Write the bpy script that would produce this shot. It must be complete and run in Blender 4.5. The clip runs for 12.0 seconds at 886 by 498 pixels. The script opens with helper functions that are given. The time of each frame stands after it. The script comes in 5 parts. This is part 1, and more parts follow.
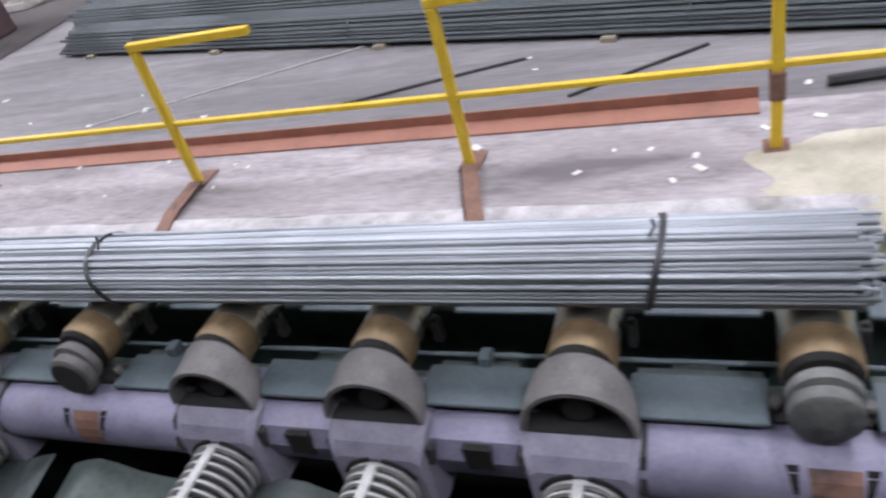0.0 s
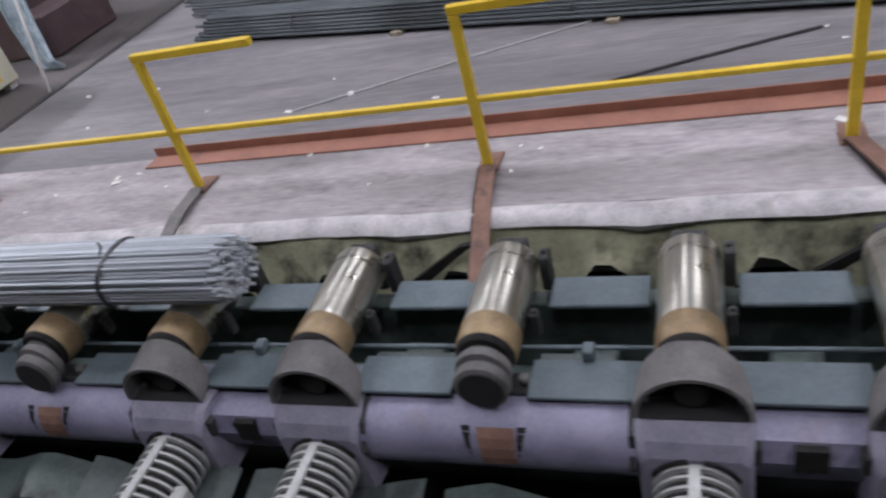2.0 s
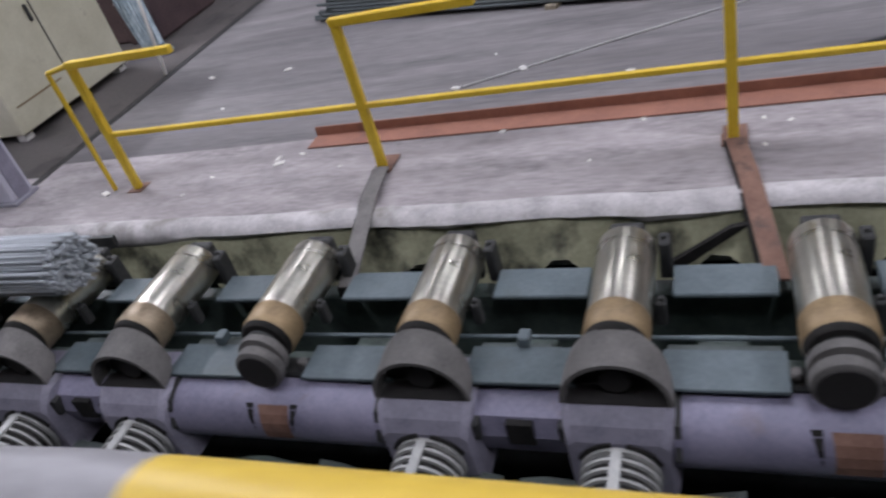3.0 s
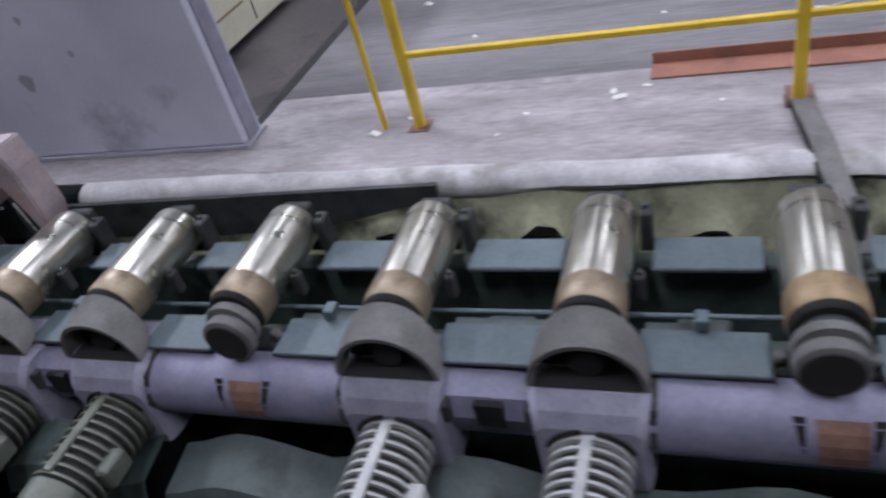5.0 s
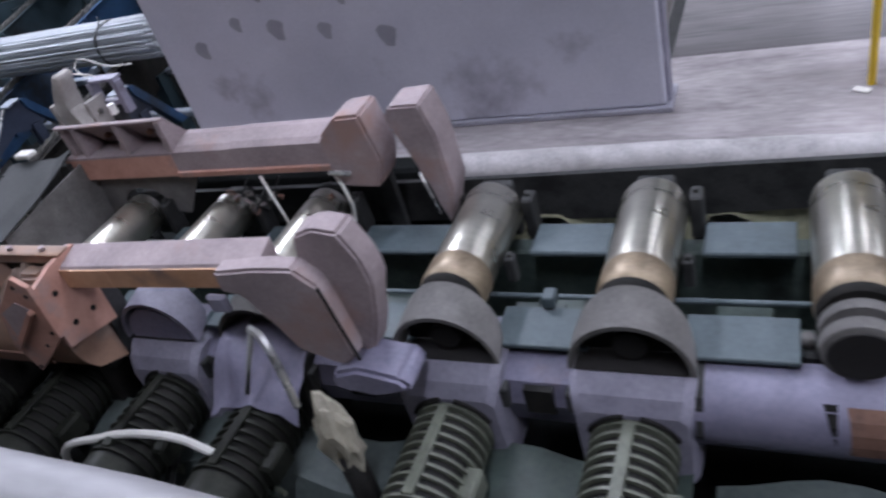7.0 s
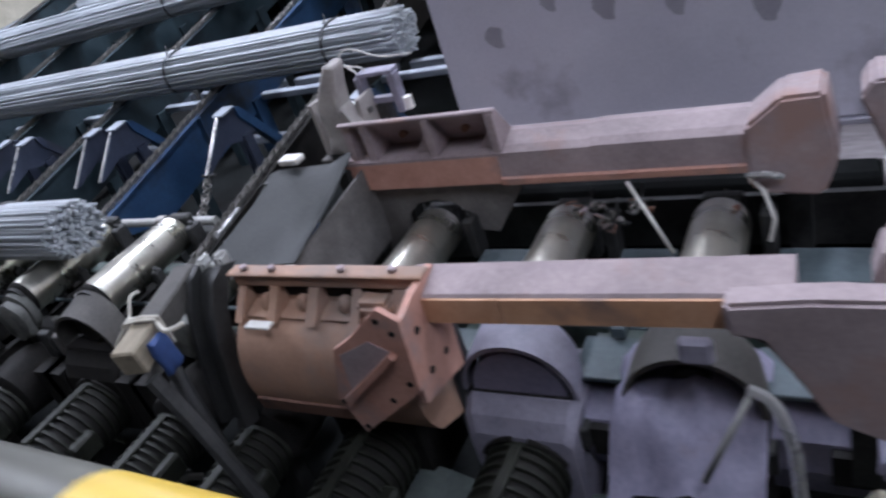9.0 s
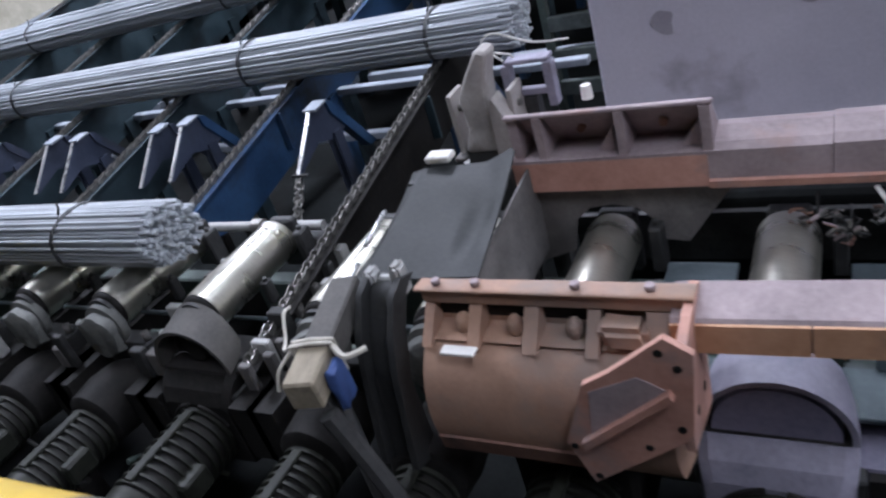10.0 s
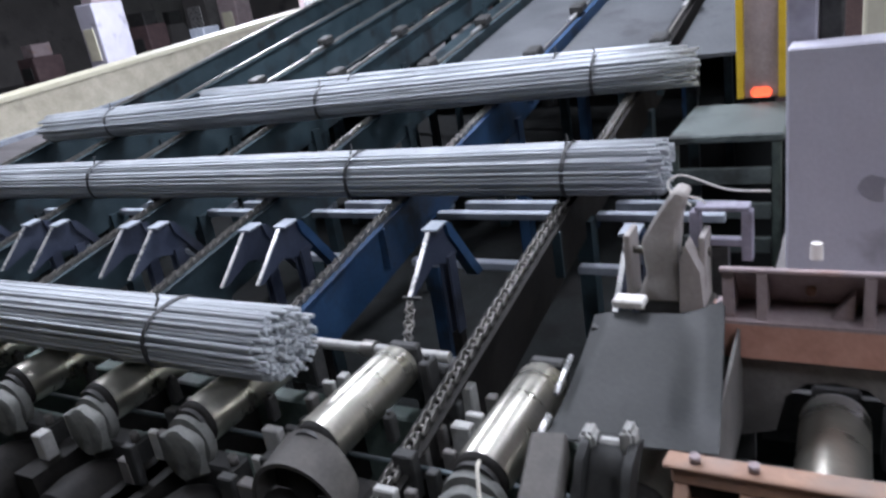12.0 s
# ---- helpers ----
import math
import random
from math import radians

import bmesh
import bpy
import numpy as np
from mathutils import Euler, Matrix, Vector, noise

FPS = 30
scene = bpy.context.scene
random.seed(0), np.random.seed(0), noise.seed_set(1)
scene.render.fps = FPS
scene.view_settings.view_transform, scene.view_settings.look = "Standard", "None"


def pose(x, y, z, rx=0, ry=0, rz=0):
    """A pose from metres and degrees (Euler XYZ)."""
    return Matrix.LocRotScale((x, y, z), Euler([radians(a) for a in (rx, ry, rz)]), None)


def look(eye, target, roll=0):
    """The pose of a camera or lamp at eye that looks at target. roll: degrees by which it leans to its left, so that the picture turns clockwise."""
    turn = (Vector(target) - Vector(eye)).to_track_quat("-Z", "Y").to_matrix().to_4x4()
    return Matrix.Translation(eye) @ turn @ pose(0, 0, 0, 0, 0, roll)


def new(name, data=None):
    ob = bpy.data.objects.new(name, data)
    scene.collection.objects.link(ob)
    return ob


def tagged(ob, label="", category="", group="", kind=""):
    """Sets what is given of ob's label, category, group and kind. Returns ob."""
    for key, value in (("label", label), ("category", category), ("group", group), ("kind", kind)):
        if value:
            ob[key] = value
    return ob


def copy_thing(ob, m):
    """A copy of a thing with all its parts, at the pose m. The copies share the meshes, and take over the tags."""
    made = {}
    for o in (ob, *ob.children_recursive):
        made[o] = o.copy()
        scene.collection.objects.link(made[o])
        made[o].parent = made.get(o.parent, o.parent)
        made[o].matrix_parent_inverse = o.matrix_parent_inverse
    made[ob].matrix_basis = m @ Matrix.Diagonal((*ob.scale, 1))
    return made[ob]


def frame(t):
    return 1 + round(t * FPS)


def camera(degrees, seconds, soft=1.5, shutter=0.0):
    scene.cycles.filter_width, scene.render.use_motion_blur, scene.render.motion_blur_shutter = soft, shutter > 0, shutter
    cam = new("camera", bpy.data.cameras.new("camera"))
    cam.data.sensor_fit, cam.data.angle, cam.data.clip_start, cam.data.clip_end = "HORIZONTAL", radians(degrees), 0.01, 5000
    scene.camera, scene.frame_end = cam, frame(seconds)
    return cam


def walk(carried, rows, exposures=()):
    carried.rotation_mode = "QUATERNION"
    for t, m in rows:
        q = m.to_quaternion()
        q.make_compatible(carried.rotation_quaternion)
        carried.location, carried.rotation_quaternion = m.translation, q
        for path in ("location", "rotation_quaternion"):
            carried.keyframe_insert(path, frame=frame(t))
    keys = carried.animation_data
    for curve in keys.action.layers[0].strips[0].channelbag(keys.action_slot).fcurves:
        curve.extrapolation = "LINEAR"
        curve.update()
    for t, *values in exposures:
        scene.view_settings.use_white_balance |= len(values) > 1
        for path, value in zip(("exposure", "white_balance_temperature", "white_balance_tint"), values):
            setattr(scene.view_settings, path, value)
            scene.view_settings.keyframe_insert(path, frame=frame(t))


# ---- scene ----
cam = camera(61.7, 12.0, soft=2.4, shutter=0.5)
PATH = [
    (0, (3.212, -3.432, 2.016), (2.486, -1.952, 0.884), -16.7),
    (0.5, (2.696, -3.584, 2.022), (1.953, -2.089, 0.921), -16.4),
    (1, (2.17, -3.619, 2.085), (1.48, -2.112, 0.967), -16.0),
    (1.5, (1.688, -3.554, 2.145), (1.004, -2.071, 0.991), -15.9),
    (2, (1.181, -3.605, 2.122), (0.505, -2.105, 0.985), -16.6),
    (2.5, (0.583, -3.609, 2.109), (-0.08, -2.112, 0.961), -17.2),
    (3, (-0.042, -3.631, 2.083), (-0.761, -2.143, 0.957), -17.3),
    (3.2, (-0.22, -3.639, 2.063), (-0.927, -2.147, 0.934), -17.3),
    (4.8, (-2.057, -3.477, 1.908), (-2.77, -2.011, 0.75), -17.0),
    (5, (-2.361, -3.449, 1.906), (-3.055, -1.997, 0.719), -16.2),
    (5.5, (-2.944, -3.481, 1.849), (-3.622, -2.021, 0.662), -15.4),
    (6, (-3.489, -3.468, 1.818), (-4.218, -2.023, 0.643), -16.5),
    (6.2, (-3.633, -3.436, 1.78), (-4.41, -2.0, 0.624), -16.8),
    (6.5, (-3.96, -3.453, 1.76), (-4.792, -2.009, 0.655), -18.3),
    (7, (-4.482, -3.468, 1.787), (-5.317, -2.048, 0.653), -18.1),
    (7.7, (-5.006, -3.401, 1.684), (-5.906, -1.986, 0.595), -18.6),
    (9.3, (-6.299, -3.365, 1.624), (-7.293, -1.944, 0.628), -19.4),
    (9.5, (-6.493, -3.4, 1.649), (-7.472, -1.974, 0.644), -18.8),
    (10, (-6.847, -3.344, 1.624), (-7.814, -1.9, 0.633), -18.3),
    (10.5, (-7.08, -3.31, 1.614), (-8.034, -1.842, 0.648), -16.9),
    (11, (-7.322, -3.36, 1.615), (-8.245, -1.828, 0.72), -14.2),
    (11.5, (-7.487, -3.378, 1.597), (-8.417, -1.788, 0.818), -11.3),
    (12, (-7.622, -3.333, 1.602), (-8.585, -1.714, 0.931), -9.3),
]
walk(cam, [(t, look(eye, target, roll)) for t, eye, target, roll in PATH],
     [(0, 0.18, 6500, 10), (0.7, -0.02, 6500, 10), (1.5, -0.15, 6500, 10), (2.2, -0.44, 6500, 10), (3.2, -0.5, 6450, 10), (4.8, -0.28, 6150, 10), (7.7, -0.15, 6050, 10), (9.3, -0.15, 6000, 9), (10.5, -0.05, 6050, 9), (12, -0.08, 6250, 8)])
# ---------------- light ----------------
world = bpy.data.worlds.new("hall_air")
scene.world = world
world.use_nodes = True
world.node_tree.nodes["Background"].inputs[0].default_value = (0.62, 0.66, 0.78, 1)
world.node_tree.nodes["Background"].inputs[1].default_value = 0.05


def area(x, y, z, sx, sy, watts, color):
    d = bpy.data.lights.new("hall_light", "AREA")
    d.shape, d.size, d.size_y, d.energy, d.color = "RECTANGLE", sx, sy, watts, color
    o = new("hall_light", d)
    o.location = (x, y, z)
    return o


COOL = (0.87, 0.875, 1.0)
# Unseen roof lamps; roller streaks imply some, others only added to set brightness.
LAMPS = [(7.0, -4.5, 7.0), (1.5, -4.5, 7.0), (-4.0, -4.5, 7.0), (-9.5, -4.0, 7.0), (-15.5, 0.0, 7.0), (5.5, 1.2, 7.0), (0.0, 1.2, 7.0), (-5.5, 1.2, 7.0), (-10.5, 4.0, 7.0), (-24.0, 14.0, 7.0), (4.5, 8.5, 7.0), (-1.0, 8.5, 7.0), (-6.5, 8.5, 7.0)]
WATTS = [360, 140, 220, 55, 860, 350, 220, 190, 900, 2900, 240, 150, 170]
for (lx, ly, lz), watts in zip(LAMPS, WATTS):
    area(lx, ly, lz - 0.06, 0.5, 2.6, watts, COOL)


# ---------------- materials ----------------
def material(name, c1, c2, rough=0.6, metal=0.0, scale=6.0, fine=60.0, bump=0.15, spot=None, spot_scale=2.5, spot_low=0.58, rand=0.0, stretch=(1, 1, 1), gloss_var=0.12):
    """Two scales of noise between c1 and c2, fine relief, and stains of a third colour."""
    m = bpy.data.materials.new(name)
    m.use_nodes = True
    nt = m.node_tree
    n, l = nt.nodes, nt.links
    b = n["Principled BSDF"]
    tc = n.new("ShaderNodeTexCoord")
    mp = n.new("ShaderNodeMapping")
    mp.inputs["Scale"].default_value = stretch
    l.new(tc.outputs["Object"], mp.inputs["Vector"])
    a = n.new("ShaderNodeTexNoise")
    a.inputs["Scale"].default_value, a.inputs["Detail"].default_value, a.inputs["Roughness"].default_value = scale, 6, 0.65
    f = n.new("ShaderNodeTexNoise")
    f.inputs["Scale"].default_value, f.inputs["Detail"].default_value = fine, 3
    l.new(mp.outputs[0], a.inputs["Vector"])
    l.new(mp.outputs[0], f.inputs["Vector"])
    add = n.new("ShaderNodeMath")
    add.operation = "MULTIPLY_ADD"
    add.inputs[1].default_value = 0.35
    l.new(f.outputs["Fac"], add.inputs[0])
    l.new(a.outputs["Fac"], add.inputs[2])
    ramp = n.new("ShaderNodeMapRange")
    ramp.inputs["From Min"].default_value, ramp.inputs["From Max"].default_value = 0.45, 0.9
    l.new(add.outputs[0], ramp.inputs["Value"])
    mix = n.new("ShaderNodeMix")
    mix.data_type = "RGBA"
    mix.inputs["A"].default_value, mix.inputs["B"].default_value = (*c1, 1), (*c2, 1)
    l.new(ramp.outputs[0], mix.inputs["Factor"])
    out = mix.outputs["Result"]
    if spot:
        s = n.new("ShaderNodeTexNoise")
        s.inputs["Scale"].default_value, s.inputs["Detail"].default_value, s.inputs["Roughness"].default_value = spot_scale, 5, 0.6
        l.new(mp.outputs[0], s.inputs["Vector"])
        r = n.new("ShaderNodeMapRange")
        r.inputs["From Min"].default_value, r.inputs["From Max"].default_value = spot_low, spot_low + 0.14
        l.new(s.outputs["Fac"], r.inputs["Value"])
        m2 = n.new("ShaderNodeMix")
        m2.data_type = "RGBA"
        m2.inputs["B"].default_value = (*spot, 1)
        l.new(r.outputs[0], m2.inputs["Factor"])
        l.new(out, m2.inputs["A"])
        out = m2.outputs["Result"]
    if rand:
        oi = n.new("ShaderNodeObjectInfo")
        mr = n.new("ShaderNodeMapRange")
        mr.inputs["To Min"].default_value, mr.inputs["To Max"].default_value = 1 - rand, 1 + rand
        l.new(oi.outputs["Random"], mr.inputs["Value"])
        hs = n.new("ShaderNodeHueSaturation")
        l.new(mr.outputs[0], hs.inputs["Value"])
        l.new(out, hs.inputs["Color"])
        out = hs.outputs["Color"]
    l.new(out, b.inputs["Base Color"])
    rr = n.new("ShaderNodeMapRange")
    rr.inputs["From Min"].default_value, rr.inputs["From Max"].default_value = 0.3, 0.7
    rr.inputs["To Min"].default_value, rr.inputs["To Max"].default_value = max(0.05, rough - gloss_var), min(1, rough + gloss_var)
    l.new(a.outputs["Fac"], rr.inputs["Value"])
    l.new(rr.outputs[0], b.inputs["Roughness"])
    b.inputs["Metallic"].default_value = metal
    if bump:
        bp = n.new("ShaderNodeBump")
        bp.inputs["Strength"].default_value, bp.inputs["Distance"].default_value = bump, 0.01
        l.new(add.outputs[0], bp.inputs["Height"])
        l.new(bp.outputs[0], b.inputs["Normal"])
    return m


def glow(name, color, strength):
    m = bpy.data.materials.new(name)
    m.use_nodes = True
    b = m.node_tree.nodes["Principled BSDF"]
    b.inputs["Base Color"].default_value = (*color, 1)
    b.inputs["Emission Color"].default_value = (*color, 1)
    b.inputs["Emission Strength"].default_value = strength
    return m


M_FLOORP = material("pale_worn_concrete", (0.155, 0.138, 0.143), (0.50, 0.456, 0.46), 0.75, 0, 2.6, 25, 0.25, (0.16, 0.142, 0.145), 1.3, 0.52, stretch=(0.45, 1.5, 1))
M_FLOOR = material("worn_concrete", (0.088, 0.083, 0.085), (0.29, 0.27, 0.274), 0.75, 0, 1.8, 25, 0.25, (0.09, 0.083, 0.086), 0.9, 0.50, stretch=(0.2, 1.6, 1))
M_FLOORD = material("dark_brown_concrete", (0.05, 0.044, 0.043), (0.12, 0.105, 0.10), 0.7, 0, 1.6, 25, 0.25, (0.035, 0.032, 0.031), 1.2, 0.55)
M_KERB = material("pale_kerb_concrete", (0.29, 0.275, 0.275), (0.60, 0.57, 0.57), 0.85, 0, 5, 60, 0.5, (0.24, 0.225, 0.205), 2.6, 0.54)
M_STAINED = material("oil_stained_concrete", (0.21, 0.21, 0.135), (0.44, 0.43, 0.29), 0.85, 0, 4, 40, 0.5, (0.05, 0.05, 0.035), 2.6, 0.5)
# Near-black concrete: the shade down in the pit is put into its colour.
M_PIT = material("shade_black_concrete", (0.006, 0.007, 0.007), (0.02, 0.022, 0.022), 0.92, 0, 3, 30, 0.4, (0.01, 0.01, 0.01), 1.6, 0.5)
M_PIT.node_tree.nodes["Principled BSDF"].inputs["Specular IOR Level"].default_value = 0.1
M_WORN = material("worn_yellow_paint", (0.60, 0.40, 0.05), (0.78, 0.55, 0.08), 0.45, 0, 8, 70, 0.08, (0.50, 0.33, 0.06), 3, 0.58, stretch=(0.6, 1, 1))
M_GREYRAIL = material("worn_grey_rail_paint", (0.20, 0.195, 0.20), (0.34, 0.33, 0.345), 0.5, 0.1, 5, 60, 0.15, (0.15, 0.14, 0.14), 3, 0.55, stretch=(0.5, 1, 1))
# Darker olive-grey rail colour for one length of the handrail.
M_DARKRAIL = material("darker_rail_steel", (0.065, 0.064, 0.052), (0.14, 0.138, 0.112), 0.5, 0.2, 5, 60, 0.15, (0.05, 0.05, 0.042), 3, 0.55, stretch=(0.5, 1, 1))
M_YELLOW = material("yellow_rail_paint", (0.62, 0.40, 0.02), (0.80, 0.56, 0.05), 0.42, 0, 8, 70, 0.08, (0.42, 0.27, 0.06), 5, 0.66)
M_TOE = material("red_brown_primer", (0.22, 0.095, 0.065), (0.34, 0.155, 0.105), 0.7, 0, 5, 50, 0.2, (0.16, 0.09, 0.07), 3, 0.6)
M_BRACKET = material("brown_rusted_iron", (0.14, 0.07, 0.05), (0.26, 0.15, 0.11), 0.75, 0.1, 8, 60, 0.3, (0.07, 0.05, 0.045), 5, 0.56)
M_GREEN = material("dusty_green_machine_paint", (0.062, 0.086, 0.095), (0.128, 0.158, 0.172), 0.6, 0, 4, 45, 0.15, (0.09, 0.11, 0.11), 2.6, 0.6, rand=0.12)
M_LEDGE = material("dull_green_ledge_paint", (0.05, 0.064, 0.062), (0.105, 0.125, 0.12), 0.6, 0, 5, 45, 0.2, (0.03, 0.035, 0.033), 3, 0.56, rand=0.15)
M_DKGREEN = material("oily_dark_green_paint", (0.035, 0.05, 0.045), (0.10, 0.13, 0.115), 0.5, 0, 4, 40, 0.2, (0.02, 0.02, 0.02), 3, 0.55)
M_LAV = material("dusty_grey_steel", (0.145, 0.138, 0.198), (0.285, 0.268, 0.36), 0.55, 0.1, 4, 50, 0.12, (0.2, 0.16, 0.175), 3, 0.62)
M_GEAR = material("pale_gearbox_paint", (0.19, 0.183, 0.232), (0.345, 0.326, 0.40), 0.55, 0, 6, 60, 0.12, (0.14, 0.125, 0.14), 5, 0.60, rand=0.14)
M_HOOD = material("dust_caked_hood_steel", (0.082, 0.078, 0.074), (0.18, 0.17, 0.162), 0.8, 0, 7, 60, 0.25, (0.10, 0.094, 0.09), 4, 0.6, rand=0.14)
# Near-black: shade in the hood mouths and on coupling fronts, put into the colour.
M_HOODIN = material("hood_inside_shade", (0.010, 0.009, 0.009), (0.026, 0.023, 0.022), 0.8, 0, 5, 40, 0.2)
M_ROLL = material("polished_roller_steel", (0.44, 0.43, 0.37), (0.60, 0.585, 0.51), 0.30, 0.93, 4, 40, 0.0, (0.46, 0.42, 0.32), 4, 0.66, stretch=(1, 3, 1), gloss_var=0.05)
M_OCHRE = material("ochre_rusted_collar", (0.17, 0.118, 0.065), (0.37, 0.265, 0.145), 0.5, 0.35, 5, 70, 0.15, (0.13, 0.08, 0.04), 6, 0.58, rand=0.12)
M_COLLAR = material("dull_brown_collar", (0.14, 0.105, 0.07), (0.34, 0.27, 0.185), 0.45, 0.5, 5, 70, 0.12, (0.12, 0.08, 0.05), 6, 0.58, rand=0.15)
# Black for greasy parts, and for shade painted into gaps, pockets and dim corners.
M_BLACK = material("grease_and_shade_black", (0.010, 0.010, 0.010), (0.03, 0.028, 0.026), 0.62, 0, 9, 60, 0.3)
M_IRON = material("dark_oily_iron", (0.026, 0.027, 0.028), (0.072, 0.072, 0.07), 0.58, 0.25, 7, 60, 0.2, (0.025, 0.025, 0.025), 5, 0.56, rand=0.15)
M_MOTOR = material("motor_paint_grey", (0.28, 0.28, 0.27), (0.46, 0.46, 0.44), 0.5, 0, 8, 60, 0.12, (0.14, 0.14, 0.12), 5, 0.6, rand=0.12)
M_MOTORG = material("motor_paint_olive", (0.07, 0.077, 0.058), (0.16, 0.17, 0.13), 0.45, 0, 8, 60, 0.15, (0.05, 0.05, 0.04), 5, 0.58)
M_PRIMER = material("ochre_primer_steel", (0.29, 0.17, 0.12), (0.44, 0.275, 0.19), 0.7, 0, 4, 55, 0.25, (0.27, 0.205, 0.17), 2.6, 0.47)
# Hood steel again, darkened for the shade over the far drives.
M_DIMHOOD = material("darkened_hood_steel", (0.045, 0.042, 0.038), (0.105, 0.098, 0.09), 0.75, 0, 7, 60, 0.25, (0.06, 0.057, 0.052), 4, 0.58)
M_PALE = material("pale_dusty_lever_steel", (0.27, 0.25, 0.235), (0.43, 0.40, 0.375), 0.75, 0, 5, 60, 0.2, (0.20, 0.18, 0.17), 3, 0.58)
M_CHEEK = material("salmon_primer_steel", (0.40, 0.205, 0.155), (0.58, 0.33, 0.26), 0.7, 0, 5, 55, 0.25, (0.33, 0.24, 0.22), 3.8, 0.55)
M_GUARD = material("dark_satin_guard_steel", (0.022, 0.023, 0.023), (0.05, 0.05, 0.049), 0.55, 0.1, 4, 50, 0.1, (0.07, 0.07, 0.067), 3, 0.62)
M_PRIMER2 = material("fresh_orange_primer", (0.46, 0.25, 0.14), (0.62, 0.37, 0.23), 0.6, 0, 5, 55, 0.15, (0.24, 0.16, 0.13), 3, 0.54)
M_DUSTY = material("dust_covered_steel", (0.25, 0.20, 0.208), (0.43, 0.355, 0.36), 0.8, 0, 4, 55, 0.3, (0.36, 0.235, 0.205), 2.2, 0.57)
M_SCREEN = material("grey_lavender_sheet_steel", (0.47, 0.465, 0.54), (0.62, 0.61, 0.69), 0.6, 0.1, 1.2, 60, 0.06, (0.30, 0.285, 0.33), 1.6, 0.58)
M_RUBBER = material("dark_conveyor_sheet", (0.027, 0.029, 0.03), (0.055, 0.057, 0.056), 0.55, 0.0, 3, 60, 0.06, (0.07, 0.07, 0.068), 2, 0.62)
M_SHINY = material("bright_scuffed_edge", (0.6, 0.6, 0.6), (0.8, 0.8, 0.78), 0.3, 0.7, 9, 60, 0.05)
M_BAR = material("rebar_steel", (0.30, 0.325, 0.35), (0.50, 0.53, 0.555), 0.5, 0.2, 5, 90, 0.3, (0.17, 0.175, 0.185), 3, 0.62, rand=0.24, stretch=(0.35, 4, 4))
M_OLDBAR = material("dark_mill_scale_bar", (0.055, 0.065, 0.07), (0.12, 0.135, 0.14), 0.5, 0.3, 3, 60, 0.2, (0.03, 0.035, 0.035), 2, 0.55, rand=0.2, stretch=(0.3, 3, 3))
M_WIRE = material("tie_wire", (0.05, 0.055, 0.06), (0.12, 0.12, 0.12), 0.5, 0.5, 12, 80, 0.1)
M_BLUE = material("blue_machine_paint", (0.016, 0.04, 0.095), (0.035, 0.09, 0.19), 0.5, 0, 3.5, 50, 0.15, (0.018, 0.026, 0.04), 1.8, 0.50)
M_TEAL = material("dark_teal_machine_paint", (0.016, 0.030, 0.038), (0.038, 0.063, 0.075), 0.55, 0, 3.5, 50, 0.2, (0.012, 0.015, 0.018), 2.2, 0.52, rand=0.15)
M_VIOLET = material("blue_grey_bracket_paint", (0.028, 0.036, 0.062), (0.062, 0.075, 0.115), 0.55, 0, 4, 50, 0.2, (0.03, 0.034, 0.048), 2.6, 0.54, rand=0.15)
M_PALEBLUE = material("pale_dusty_crossbar", (0.22, 0.25, 0.29), (0.36, 0.39, 0.44), 0.6, 0.1, 4, 50, 0.1, (0.12, 0.14, 0.17), 3, 0.6)
M_CHAIN = material("oiled_chain_steel", (0.16, 0.155, 0.145), (0.32, 0.31, 0.29), 0.38, 0.7, 14, 80, 0.1, rand=0.2)
M_CREAM = material("cream_cabinet_paint", (0.56, 0.53, 0.39), (0.70, 0.67, 0.52), 0.5, 0, 3, 50, 0.08, (0.30, 0.27, 0.2), 2.8, 0.66)
M_WOOD = material("dirty_timber", (0.20, 0.17, 0.12), (0.36, 0.31, 0.23), 0.8, 0, 5, 50, 0.3, (0.13, 0.11, 0.09), 3, 0.6, stretch=(5, 1, 5))
M_ROPE = material("pale_rope", (0.42, 0.40, 0.34), (0.6, 0.57, 0.5), 0.85, 0, 20, 120, 0.4)
M_HOSE = material("white_hose", (0.6, 0.58, 0.54), (0.78, 0.76, 0.72), 0.45, 0, 8, 60, 0.05, (0.36, 0.33, 0.28), 5, 0.6)
M_WALLH = material("grimy_hall_cladding", (0.12, 0.115, 0.11), (0.20, 0.19, 0.185), 0.8, 0, 0.8, 14, 0.1, (0.07, 0.07, 0.07), 0.6, 0.55)
M_ROOF = material("dark_roof_sheet", (0.09, 0.09, 0.095), (0.15, 0.15, 0.155), 0.8, 0, 0.9, 14, 0.1)
M_LAMP = glow("lamp_diffuser", (0.93, 0.93, 1.0), 6.0)
# Glow for windows that are added, not known to exist.
M_WINDOW = glow("added_window_glow", (0.85, 0.92, 1.0), 2.2)
M_RED = glow("red_signal_glow", (1.0, 0.16, 0.07), 1.3)
M_CARTON = material("faded_blue_cloth", (0.025, 0.05, 0.16), (0.05, 0.10, 0.27), 0.8, 0, 9, 60, 0.3)
M_DECK = material("dusty_deck_plate", (0.045, 0.05, 0.056), (0.098, 0.104, 0.112), 0.8, 0.1, 2, 40, 0.1, (0.04, 0.04, 0.045), 1.6, 0.56)
# Motor paint taken near black: deep shade by the far drives is in the colour.
M_DIMMOTOR = material("shade_dark_motor_paint", (0.008, 0.009, 0.007), (0.036, 0.038, 0.030), 0.5, 0, 8, 60, 0.15, (0.010, 0.010, 0.009), 5, 0.54)
